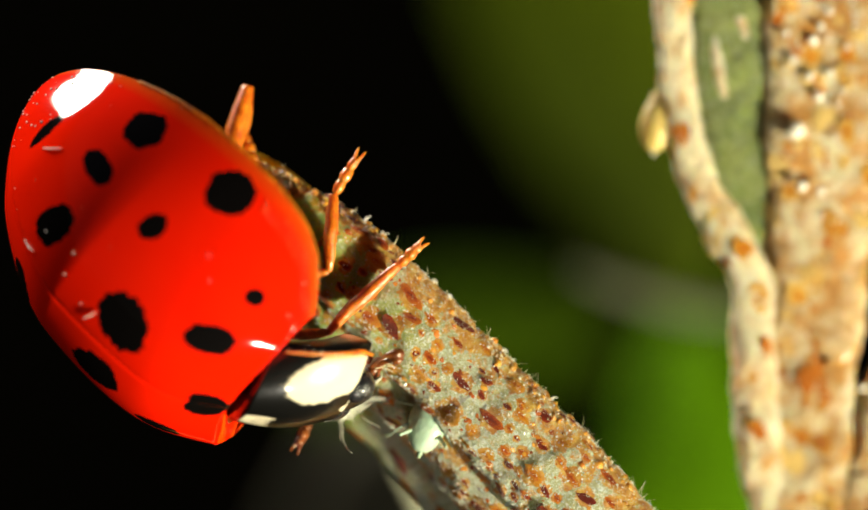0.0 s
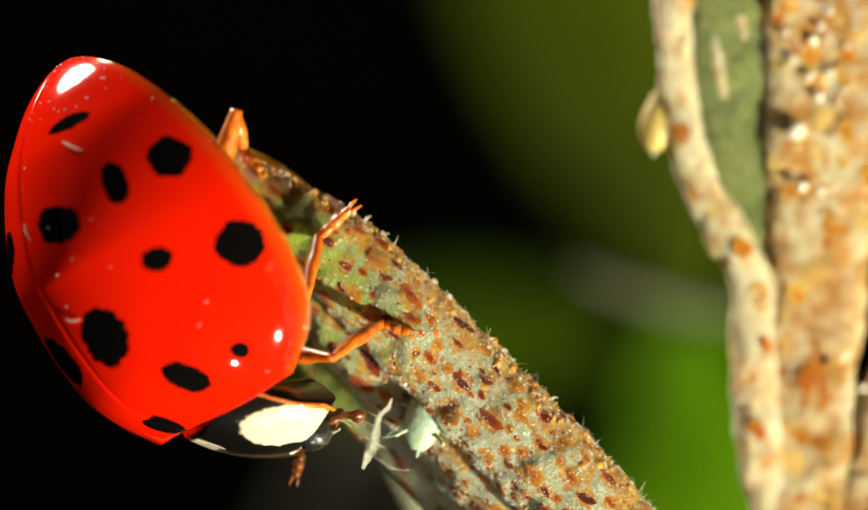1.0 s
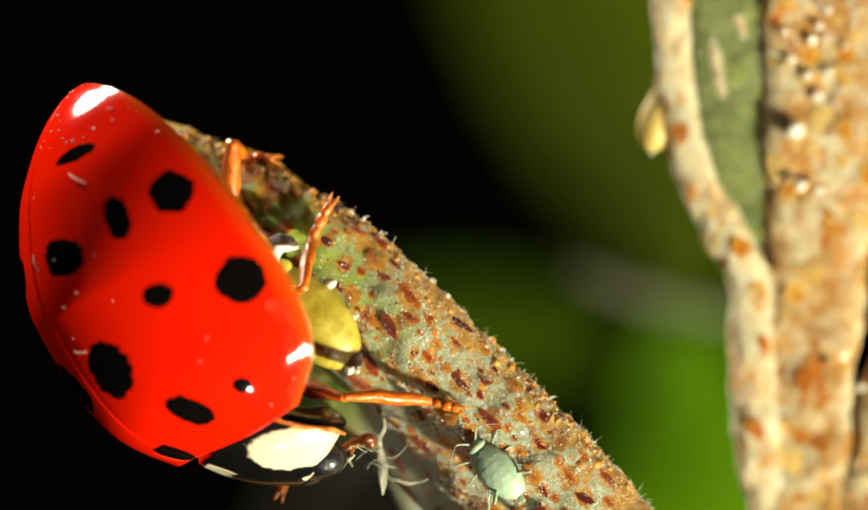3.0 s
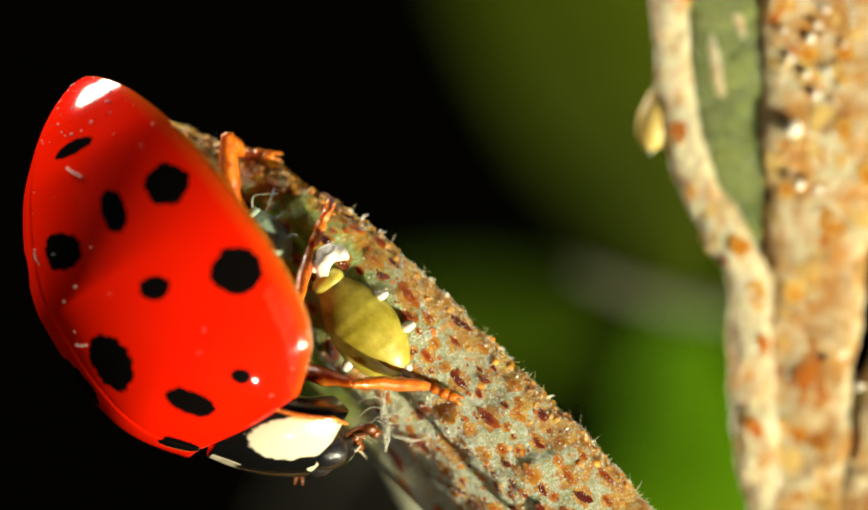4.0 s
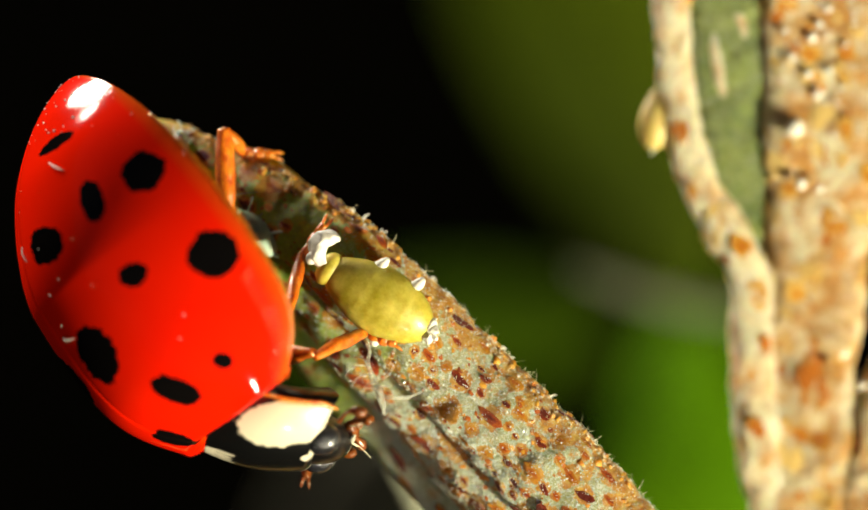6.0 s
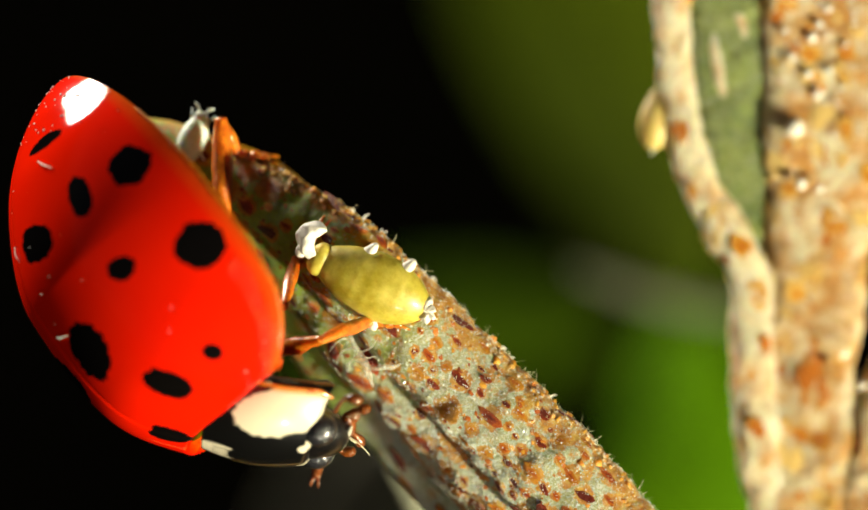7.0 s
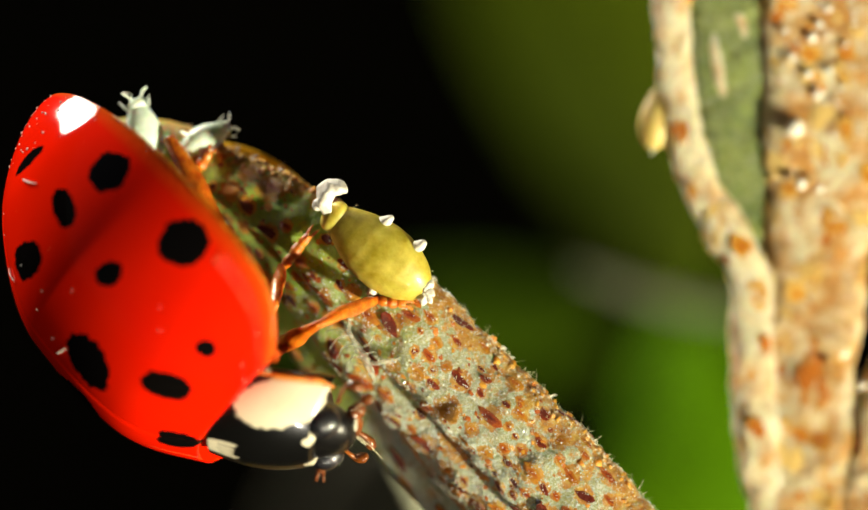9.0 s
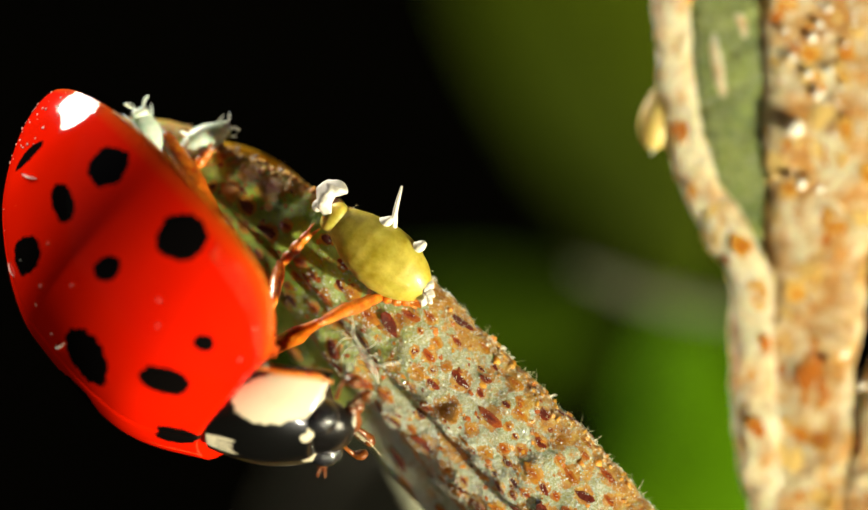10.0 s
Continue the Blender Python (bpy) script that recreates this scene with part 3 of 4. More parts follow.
def shell(s, phi):
    """A point of the left wing case: s from tail to neck, phi from 90 degrees at the seam to 180 at the margin."""
    end = max(0.0, s - 0.8) / 0.2
    w = SHAPE["width"] * swell(s, 0.665, 1.836, 0.734, 2.605) * (1 - 0.075 * end ** 3)
    h = SHAPE["height"] * swell(s, 0.509, 1.56, 0.76, 3.166) * (1 - 0.175 * end ** 2.5)
    top, out = max(0.0, math.sin(phi)), abs(math.cos(phi))
    p = Vector(((s - 0.5) * SHAPE["length"], w * out, h * top ** 1.174))
    p.z += 0.493 * out ** 3 * end ** 2.5 + 0.048 * top * math.exp(-((s - 0.16) / 0.09) ** 2)
    p.x += (0.161 + 0.046 * math.sin(2 * phi) ** 2 + 0.013 * out ** 3) * (max(0.0, s - 0.5) / 0.5) ** 2.5
    # the flank dips a little ahead of the tail, and the margin is flanged
    away = Vector((0, out, top)).normalized()
    dip = math.sin(2 * (phi - math.pi / 2))
    p -= away * 0.05 * max(0.0, dip) * math.exp(-((s - 0.13) / 0.05) ** 2)
    if phi > radians(166):
        k = (math.degrees(phi) - 166) / 14
        p += Vector((0, 0.05 * k * k, -0.01 * k)) * min(1.0, s / 0.1)
        p += away * 0.006 * k * noise.noise(p * 14)
    return p


def spot_field(p):
    best = 3.0
    for c, u, v in SPOTS:
        d = p - Vector(c)
        if d.length_squared > 2.5:
            continue
        u, v = Vector(u) * 1.1, Vector(v) * 1.1
        n = u.cross(v).normalized()
        v2 = n.cross(u).normalized()
        f = math.sqrt((d.dot(u) / u.length_squared) ** 2 + (d.dot(v2) / v.length) ** 2 + (d.dot(n) / 0.9) ** 2)
        best = min(best, f)
    return best


def wing_case(side):
    """side 1: left, -1: right."""
    nu, nv = 230, 110
    bm = bmesh.new()
    lay = {k: bm.verts.layers.float.new(k) for k in ("spot", "rim", "grain")}
    rows = []
    for i in range(nu + 1):
        s = (i / nu) ** 1.25 * 0.998 + 0.002
        rows.append([])
        for j in range(nv + 1):
            phi = math.pi / 2 + math.pi / 2 * j / nv
            p = shell(s, phi)
            # the seam is a fine sunken line
            p.z -= 0.03 * math.exp(-(p.y / 0.03) ** 2)
            v = bm.verts.new((p.x, side * (p.y + 0.004), p.z))
            v[lay["spot"]] = spot_field(p)
            v[lay["rim"]] = max(0.0, (math.degrees(phi) - 170) / 10)
            v[lay["grain"]] = max(0.0, 1 - s / 0.17)
            rows[-1].append(v)
    # the front edge turns in under the shield
    for drop, inward in ((0.03, 0.02), (0.22, 0.12)):
        rows.append([])
        for v in rows[nu]:
            q = v.co
            w = bm.verts.new((q.x + (0.02 if drop < 0.1 else -0.12), q.y * (1 - inward), q.z * (1 - inward) - drop))
            w[lay["spot"]], w[lay["rim"]] = v[lay["spot"]], v[lay["rim"]]
            rows[-1].append(w)
    # turned under edge
    for r in rows:
        q = r[-1].co
        v = bm.verts.new((q.x, q.y - side * 0.25, q.z - 0.14))
        v[lay["spot"]], v[lay["rim"]] = 3.0, 1.0
        r.append(v)
    for a, b in zip(rows, rows[1:]):
        for j in range(nv + 1):
            f = (a[j], b[j], b[j + 1], a[j + 1])
            bm.faces.new(f if side > 0 else f[::-1])
    return bm


# The neck shield bends down from the wing cases: its own axes start near the seam's front end.
BEND = Matrix.Translation((3.406, 0, 1.378)) @ Matrix.Rotation(radians(48.8), 4, "Y")
ARC = radians(80)


def shield_point(u, v):
    """u from hind edge to front, v from -1 at the right margin to 1 at the left one."""
    w = 1.40 * (1 - 0.29 * u ** 2.4 - 0.26 * max(0.0, 1 - u) ** 2.2)
    t = v * ARC
    return Vector((1.737 * u + 0.25 * v * v * u - 0.1 + 0.30 * abs(v) ** 3 * (1 - u), w * math.sin(t) / math.sin(ARC),
                   -0.822 * (1 - math.cos(t)) / (1 - math.cos(ARC)) + 0.12 * math.sin(math.pi * u)))


def pale_field(u, v):
    """Under 1 within the cheek patch, the fork at the middle of the hind edge and the front corner marks."""
    q = abs(v)
    cheek = math.hypot((u - 0.64 - 0.25 * (q - 0.7)) / 0.42, (q - 0.70) / 0.31)
    fork = min(math.hypot((q - 0.05) / 0.075, (u - 0.05) / 0.06), math.hypot((q - 0.11) / 0.03, (u - 0.17) / 0.13), math.hypot((q - 0.035) / 0.03, (u - 0.15) / 0.12))
    mark = min(math.hypot((q - 0.24) / 0.07, (u - 0.95) / 0.07), math.hypot((q - 0.36) / 0.13, (u - 0.98) / 0.04))
    return min(cheek, fork, mark)


def pronotum(nu=70, nv=160):
    bm = bmesh.new()
    lay, amber = bm.verts.layers.float.new("pale"), bm.verts.layers.float.new("amber")
    rows = []
    for i in range(nu + 1):
        u = i / nu
        row = []
        for j in range(nv + 1):
            v = 2 * j / nv - 1
            p = shield_point(u, v)
            p.z -= 0.10 * max(0.0, (u - 0.93) / 0.07) ** 2
            w = bm.verts.new(BEND @ p)
            w[lay] = pale_field(u, v)
            w[amber] = max(0.0, (abs(v) - 0.90) / 0.10, 1.4 * (u + abs(v) - 1.86))
            row.append(w)
        for j in range(21):
            v = 1 - 2 * (j + 1) / 22
            p = shield_point(u, math.copysign(1, v))
            p.y *= abs(v)
            p.z -= 0.10 + 0.40 * (1 - v * v)
            p.x += 0.05 - 0.25 * (1 - v * v) * u
            w = bm.verts.new(BEND @ p)
            w[lay] = 3.0
            row.append(w)
        rows.append(row)
    n = len(rows[0])
    for a, b in zip(rows, rows[1:]):
        for j in range(n):
            bm.faces.new((a[j], a[(j + 1) % n], b[(j + 1) % n], b[j]))
    for r in (rows[0], rows[-1]):
        bm.faces.new(r)
    bmesh.ops.recalc_face_normals(bm, faces=bm.faces)
    return bm


def rim_piece(side):
    """The thin amber edge along the neck shield's side."""
    bm = bmesh.new()
    pts = [tuple(BEND @ (shield_point(0.08 + 0.94 * i / 12, side * (0.995 - 0.05 * max(0.0, i - 10) / 2)) + Vector((0, 0, 0.005)))) for i in range(13)]
    tube(bm, pts, [0.02, 0.034, 0.036, 0.04, 0.045, 0.03], 8, 40, 1.0, True, 0.006)
    return bm


def limb_piece(length, r0, r1, r2, bow=0.0, rough=0.01):
    """A leg piece along x, thick r0 at its root, r1 in the middle, r2 at its end."""
    bm = bmesh.new()
    tube(bm, [(-0.02, 0, 0), (length * 0.3, 0, bow), (length * 0.65, 0, bow), (length + 0.02, 0, 0)], [r0 * 0.7, r0, r1, r1, r2, r2 * 0.75], 12, 22, 0.8, True, rough)
    return bm


def tarsus_piece(length):
    bm = bmesh.new()
    k = length / 0.6
    for x, r in ((0.02, 0.11), (0.17, 0.125), (0.31, 0.10)):
        tube(bm, [(x * k, 0, 0), (x * k + 0.08 * k, 0, 0), (x * k + 0.17 * k, 0, 0.0)], [r * 0.6, r, r * 0.8], 10, 7, 0.85, True, 0.008)
    for y in (0.03, -0.03):
        tube(bm, [(0.44 * k, y, 0), (0.54 * k, y * 1.8, -0.01), (0.60 * k, y * 2.2, -0.09)], [0.035, 0.028, 0.008], 6, 7)
    # bristles along the foot
    for i in range(7):
        x = (0.06 + 0.06 * i) * k
        tube(bm, [(x, 0, 0.06), (x + 0.05, 0.02 * (i % 3 - 1), 0.12)], [0.006, 0.002], 4, 4)
    return bm


def bone(a, b, pole):
    """Pose of a piece from a towards b, mm of the beetle."""
    x = (b - a).normalized()
    z = (pole - x * pole.dot(x)).normalized()
    m = Matrix((x, z.cross(x), z)).transposed().to_4x4()
    m.translation = a * MM
    return m


# Legs: hip in the beetle's space, lengths of femur, tibia and tarsus, depth of a free foot, and where knee, ankle and toe show: seconds, then h, v of each.
LEGS = [
    ("front", (2.45, -0.7, -0.45), 1.7, 1.60, 0.62, 0.25,
     [(0.0, 590, 600, 730, 469, 779, 426), (0.1, 605, 620, 733, 472, 772, 420), (0.2, 677, 706, 834, 704, 888, 728), (0.4, 662, 730, 827, 706, 888, 730),
      (0.6, 648, 675, 812, 689, 885, 733), (0.7, 616, 670, 786, 682, 851, 713), (0.8, 597, 636, 694, 600, 750, 607), (1.0, 600, 645, 690, 584, 735, 600),
      (2.5, 603, 652, 672, 590, 738, 603), (2.7, 621, 723, 778, 730, 851, 750), (3.8, 640, 694, 780, 700, 850, 732), (5.2, 650, 697, 775, 700, 860, 735),
      (5.4, 609, 699, 706, 690, 745, 700), (5.7, 582, 658, 667, 614, 733, 638), (6.8, 580, 621, 677, 590, 733, 597), (7.5, 585, 606, 668, 568, 730, 573), (8.0, 575, 592, 672, 552, 725, 556), (10, 580, 585, 688, 541, 724, 547)]),
    ("middle", (1.7, -0.7, -0.85), 1.6, 1.25, 0.88, 0.45,
     [(0.0, 592, 490, 603, 345, 658, 265), (0.1, 592, 520, 610, 405, 675, 345), (0.2, 604, 505, 616, 396, 665, 336), (0.4, 604, 464, 621, 391, 650, 338), (0.6, 582, 452, 599, 391, 648, 350),
      (0.7, 561, 525, 592, 416, 648, 355), (0.8, 556, 532, 590, 411, 650, 362), (1.0, 550, 540, 575, 430, 645, 368), (2.5, 545, 555, 568, 430, 620, 378), (2.7, 553, 517, 565, 433, 604, 377),
      (3.8, 540, 555, 564, 456, 602, 372), (5.2, 545, 545, 573, 450, 605, 375), (5.5, 533, 570, 558, 465, 598, 390), (6.8, 517, 554, 537, 473, 598, 391), (7.5, 508, 556, 533, 480, 596, 396),
      (8.0, 498, 562, 513, 497, 580, 405), (10, 493, 552, 508, 482, 584, 402)]),
    ("hind", (0.3, -0.3, -1.15), 1.75, 0.75, 0.70, 1.3,
     [(0.0, 447, 158, 440, 250, 462, 300), (0.1, 437, 172, 440, 262, 462, 300), (0.2, 412, 188, 430, 265, 462, 300), (0.4, 430, 218, 436, 275, 462, 300), (0.6, 427, 198, 436, 268, 462, 300), (0.7, 432, 174, 436, 262, 462, 300),
      (1.0, 427, 200, 438, 270, 462, 300), (2.5, 412, 226, 432, 278, 470, 298), (2.7, 418, 258, 436, 284, 505, 288), (3.8, 415, 246, 438, 280, 512, 286), (5.2, 418, 246, 442, 278, 520, 284),
      (5.5, 413, 246, 440, 276, 520, 282), (6.8, 402, 220, 430, 280, 515, 292), (7.5, 398, 218, 428, 282, 512, 298), (7.7, 377, 246, 410, 290, 468, 262), (8.0, 315, 262, 346, 326, 407, 236), (10, 300, 250, 346, 328, 408, 246)]),
]


def between(rows, t):
    k = [r[0] for r in rows]
    return [float(np.interp(t, k, [r[i] for r in rows])) for i in range(1, len(rows[0]))]


def beetle_matrix(t):
    v = between(BEETLE, t)
    return Matrix.Translation(Vector(v[3:])) @ turned(v[:3])      # millimetres


def leg_rows(hip, l1, l2, l3, free, marks):
    """Rows of femur, tibia and tarsus in the beetle's space."""
    out = ([], [], [])
    times = sorted({r[0] for r in BEETLE} | {r[0] for r in marks})
    for t in times:
        inv = beetle_matrix(t).inverted()
        kh, kv, ah, av, th, tv = between(marks, t)
        ankle = view(ah, av, min(free, on_stem(ah, av, 0.08, free)))
        toe = view(th, tv, min(free, on_stem(th, tv, 0.05, free)))
        # the knee stands nearer the lens than the ankle by what the tibia's length leaves
        flat = view(kh, kv, ankle.y)
        span = (flat - ankle).length
        knee = view(kh, kv, ankle.y - math.sqrt(max(0.0, l2 * l2 - span * span)))
        ankle = knee + (ankle - knee).normalized() * l2
        toe = ankle + (toe - ankle).normalized() * l3
        knee, ankle, toe = inv @ knee, inv @ ankle, inv @ toe
        root = knee + (Vector(hip) - knee).normalized() * l1
        p = inv.to_3x3() @ Vector((0.15, -0.95, 0.25))
        for o, (q0, q1) in zip(out, ((root, knee), (knee, ankle), (ankle, toe))):
            o.append((t, bone(q0, q1, p)))
    return out


# Neck shield and head nod on the neck: seconds, pitch, yaw, roll in degrees.
NOD = [(0, 8.6, -9.6, 9.6), (0.3, 6, -6, 11), (1.0, 3.2, -2.7, 12.3), (2.5, 1.1, 1.5, 9.3), (3.8, -1.5, 5.0, 11), (5.2, -2.7, 6.2, 12.1), (6.8, -3.6, 9.5, 7.5), (7.5, -3.9, 10.7, 6.4), (8.0, -6.8, 13.2, 3.8), (10, -7.4, 13.7, 3.3)]
NECK = Vector((2.85, 0, 0.9))


def build_beetle():
    ob = thing("ladybird_beetle", spot_pose((0, 0, 0)), "glossy red ladybird beetle with black spots, clinging to the stem", "beetle")
    for side, word in ((1, "left"), (-1, "right")):
        case = part("wing_case", wing_case(side), RED, ob, "shiny red " + word + " wing case with black spots")
        bm = bmesh.new()
        edge = [shell(0.25 + 0.72 * i / 20, math.pi) for i in range(21)]
        tube(bm, [(p.x, side * (p.y + 0.005), p.z) for p in edge], [0.02, 0.032, 0.036, 0.032, 0.015], 8, 130, 1.0, True, 0.012)
        part("rim", bm, ORANGE, case, "thin amber rim of the wing case")
        bm = bmesh.new()
        rnd = random.Random(33)
        for i in range(130):
            p = shell(0.74 + 0.255 * i / 129 + rnd.uniform(-0.003, 0.003), radians(rnd.uniform(166, 173)))
            r = rnd.uniform(0.012, 0.024)
            got = bmesh.ops.create_icosphere(bm, subdivisions=2, radius=r)["verts"]
            bmesh.ops.translate(bm, vec=(p.x, side * p.y, p.z), verts=got)
        tagged(part("beading", bm, REDBEAD, case, "fine red beads along the margin"), kind="stuff")
    # dust: white fibres and specks on the left wing case
    rnd = random.Random(21)
    for s, phi, length, turn in ((0.222, 126, 0.40, 0.6), (0.36, 93, 0.30, 0.2), (0.62, 97, 0.30, 1.2)):
        p = shell(s, radians(phi))
        u = (shell(s + 0.01, radians(phi)) - p).normalized()
        v = (shell(s, radians(phi + 2)) - p).normalized()
        n = v.cross(u).normalized()
        n = n if n.z > 0 or n.y > 0 else -n
        way = u * math.cos(turn) + v * math.sin(turn)
        bm = bmesh.new()
        tube(bm, [tuple(p - way * length / 2 + n * 0.012), tuple(p + n * 0.03), tuple(p + way * length / 2 + n * 0.012 + v * 0.04)], [0.008, 0.014, 0.006], 6, 10)
        part("fibre", bm, WAX, ob, "white dust fibre")
    bm = bmesh.new()
    for k in range(60):
        # after the first 20, white specks imitate sparkles of light round the tail
        s, phi = rnd.uniform(0.03, 0.97) if k < 20 else 0.005 + 0.13 * rnd.random() ** 1.5, radians(rnd.uniform(92, 178))
        r = rnd.uniform(0.006, 0.016) if k < 20 else rnd.uniform(0.008, 0.030)
        got = bmesh.ops.create_icosphere(bm, subdivisions=1, radius=r)["verts"]
        bmesh.ops.translate(bm, vec=shell(s, phi), verts=got)
    tagged(part("dust", bm, WAX, ob, "white dust specks, and specks painted as sparkles round the tail"), kind="stuff")
    bm = bmesh.new()
    ball(bm, (0.1, 0, 0.0), (2.6, 2.1, 0.62), 40, 20)
    part("abdomen", bm, BELLY, ob, "dark brown underside")
    shield = part("neck_shield", pronotum(), SHIELD, ob, "black neck shield with cream patches")
    for y in (1, -1):
        part("amber_edge", rim_piece(y), ORANGE, shield, "thin amber edge of the neck shield")

    def on_head(name, points, radii, mat, label, n=20, rough=0.006):
        bm = bmesh.new()
        tube(bm, points, radii, 10, n, 1.0, True, rough)
        bmesh.ops.transform(bm, matrix=BEND, verts=bm.verts)
        return part(name, bm, mat, shield, label)

    bm = bmesh.new()
    ball(bm, (1.58, 0, -0.50), (0.66, 0.66, 0.40), 40, 24)
    bmesh.ops.transform(bm, matrix=BEND, verts=bm.verts)
    part("head", bm, BLACK, shield, "glossy black head")
    for y in (1, -1):
        bm = bmesh.new()
        ball(bm, (1.73, 0.52 * y, -0.36), (0.31, 0.28, 0.28), 36, 24)
        bmesh.ops.transform(bm, matrix=BEND, verts=bm.verts)
        part("eye", bm, EYE, shield, "black compound eye")
        on_head("antenna", [(1.95, 0.72 * y, -0.62), (2.02, 0.98 * y, -0.68), (2.12, 1.14 * y, -0.70), (2.24, 1.16 * y, -0.70), (2.34, 1.10 * y, -0.72)],
                [0.045, 0.035, 0.035, 0.05, 0.085, 0.09, 0.05], BROWN, "short clubbed amber antenna", 26)
        on_head("palp", [(2.12, 0.34 * y, -0.72), (2.28, 0.52 * y, -0.76), (2.38, 0.66 * y, -0.74), (2.44, 0.80 * y, -0.72)], [0.05, 0.045, 0.05, 0.10, 0.07], BROWN, "amber mouth palp")
        for k in range(4):
            on_head("bristle", [(2.14 + 0.06 * k, (0.40 + 0.10 * k) * y, -0.68), (2.28 + 0.07 * k, (0.46 + 0.12 * k) * y, -0.66), (2.42 + 0.06 * k, (0.46 + 0.16 * k) * y, -0.60)], [0.008, 0.006, 0.003], HAIR, "pale bristle", 8, 0.0)
        for k in range(7):
            q = shield_point(0.10 + 0.05 * k, 0.99 * y)
            d = Vector((-0.02 + 0.03 * (k % 3), 0.22 * y, 0.04 * (k % 2)))
            on_head("hair", [tuple(q), tuple(q + d * 0.5 + Vector((0.01, 0, 0.01))), tuple(q + d)], [0.006, 0.005, 0.002], HAIR, "pale hair at the shield's edge", 8, 0.0)
    bm = bmesh.new()
    ball(bm, (2.16, 0, -0.68), (0.16, 0.40, 0.15), 24, 14)
    ball(bm, (2.26, 0.26, -0.78), (0.10, 0.14, 0.12), 16, 10)
    bmesh.ops.transform(bm, matrix=BEND, verts=bm.verts)
    part("mouth", bm, BROWN, shield, "amber mouth parts")
    on_head("face_band", [(1.98, -0.40, -0.46), (2.12, -0.14, -0.50), (2.21, 0.14, -0.52), (2.24, 0.40, -0.54)], [0.02, 0.05, 0.055, 0.045, 0.02], CREAM, "cream band on the face", 30)
    moving = [(ob, [(t, spot_pose(r[3:], turned(r[:3]))) for t, *r in BEETLE])]
    nods = []
    for t, a, b, c in NOD:
        m = Matrix.Translation(NECK * MM) @ pose(0, 0, 0, c, a, b) @ Matrix.Translation(-NECK * MM)
        nods.append((t, m))
    moving.append((shield, nods))
    for name, hip, l1, l2, l3, free, marks in LEGS:
        rows = leg_rows(hip, l1, l2, l3, free, marks)
        fat = 1.0 if name == "hind" else 0.85
        bits = (part("femur", limb_piece(l1, 0.16 * fat, 0.215 * fat, (0.19 if name == "hind" else 0.13) * fat, 0.0, 0.018), ORANGE, ob), part("tibia", limb_piece(l2, 0.11, 0.14, 0.115, 0.03, 0.02), ORANGE, ob),
                part("tarsus", tarsus_piece(l3), ORANGE, ob, "clawed amber foot"))
        moving += list(zip(bits, rows))
    # the far foreleg's tip shows below the head
    tip = part("tarsus", tarsus_piece(0.62), BROWN, ob, "clawed amber foot of the far foreleg")
    rows = []
    for t, h, v, ah, av in ((0, 560, 760, 540, 800), (0.3, 545, 800, 535, 850), (1.0, 545, 815, 535, 855), (2.5, 520, 830, 498, 880), (3.8, 545, 815, 540, 862), (5.2, 545, 815, 540, 862), (6.8, 585, 815, 575, 872), (7.5, 585, 815, 574, 874), (8.0, 590, 805, 585, 862), (10, 589, 800, 583, 858)):
        inv = beetle_matrix(t).inverted()
        rows.append((t, bone(inv @ view(h, v, 1.3), inv @ view(ah, av, 1.1), inv.to_3x3() @ Vector((0, -1, 0)))))
    moving.append((tip, rows))
    return moving


# ---- background ----
def blade(name, base, tip, width, bend, mat, label, twist=0.0, category="leaf"):
    """A long leaf blade with a midrib fold from base to tip (view places), width mm, bent towards a vector."""
    a, b, k = view(*base), view(*tip), Vector(bend)
    ob = thing(name, spot_pose(a), label, category)
    d = (b - a).normalized()
    side = d.cross(Vector((0, 1, 0))).normalized()
    side = (Matrix.Rotation(twist, 3, d) @ side).normalized()
    n = side.cross(d)
    top, bottom = [], []
    for i in range(33):
        f = i / 32
        c = (b - a) * f + k * (4 * f * (1 - f))
        w = 0.5 * width * (math.sin(math.pi * min(1.0, 0.12 + 0.88 * f)) ** 0.6 + 0.02)
        row = []
        for j in range(13):
            g = j / 6 - 1
            row.append(c + side * (g * w) + n * (0.12 * width * (abs(g) ** 1.3 - 0.4) + 0.03 * width * noise.noise(Vector((f * 5, g, a.x)))))
        top.append(row)
    bm = bmesh.new()
    grid(bm, [r + [p + n * (-0.02 * width) for p in r[::-1]] for r in top], True, True)
    bmesh.ops.recalc_face_normals(bm, faces=bm.faces)
    part("blade", bm, mat, ob)
    bm = bmesh.new()
    tube(bm, [tuple(r[6] + n * (-0.01 * width)) for r in top[::4]], [0.025 * width, 0.02 * width, 0.006 * width], 8, 30)
    part("midrib", bm, mat, ob)
    return ob


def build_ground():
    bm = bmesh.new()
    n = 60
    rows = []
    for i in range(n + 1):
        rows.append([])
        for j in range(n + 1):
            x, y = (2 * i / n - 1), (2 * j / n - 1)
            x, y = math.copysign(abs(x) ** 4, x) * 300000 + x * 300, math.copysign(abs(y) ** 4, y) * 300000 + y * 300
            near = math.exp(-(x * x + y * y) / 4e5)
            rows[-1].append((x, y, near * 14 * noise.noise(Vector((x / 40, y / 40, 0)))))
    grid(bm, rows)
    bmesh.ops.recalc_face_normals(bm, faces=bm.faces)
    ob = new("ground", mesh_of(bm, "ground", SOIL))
    tagged(ob, "soil under the plants, deep shade put into its colour", "ground", kind="structure")


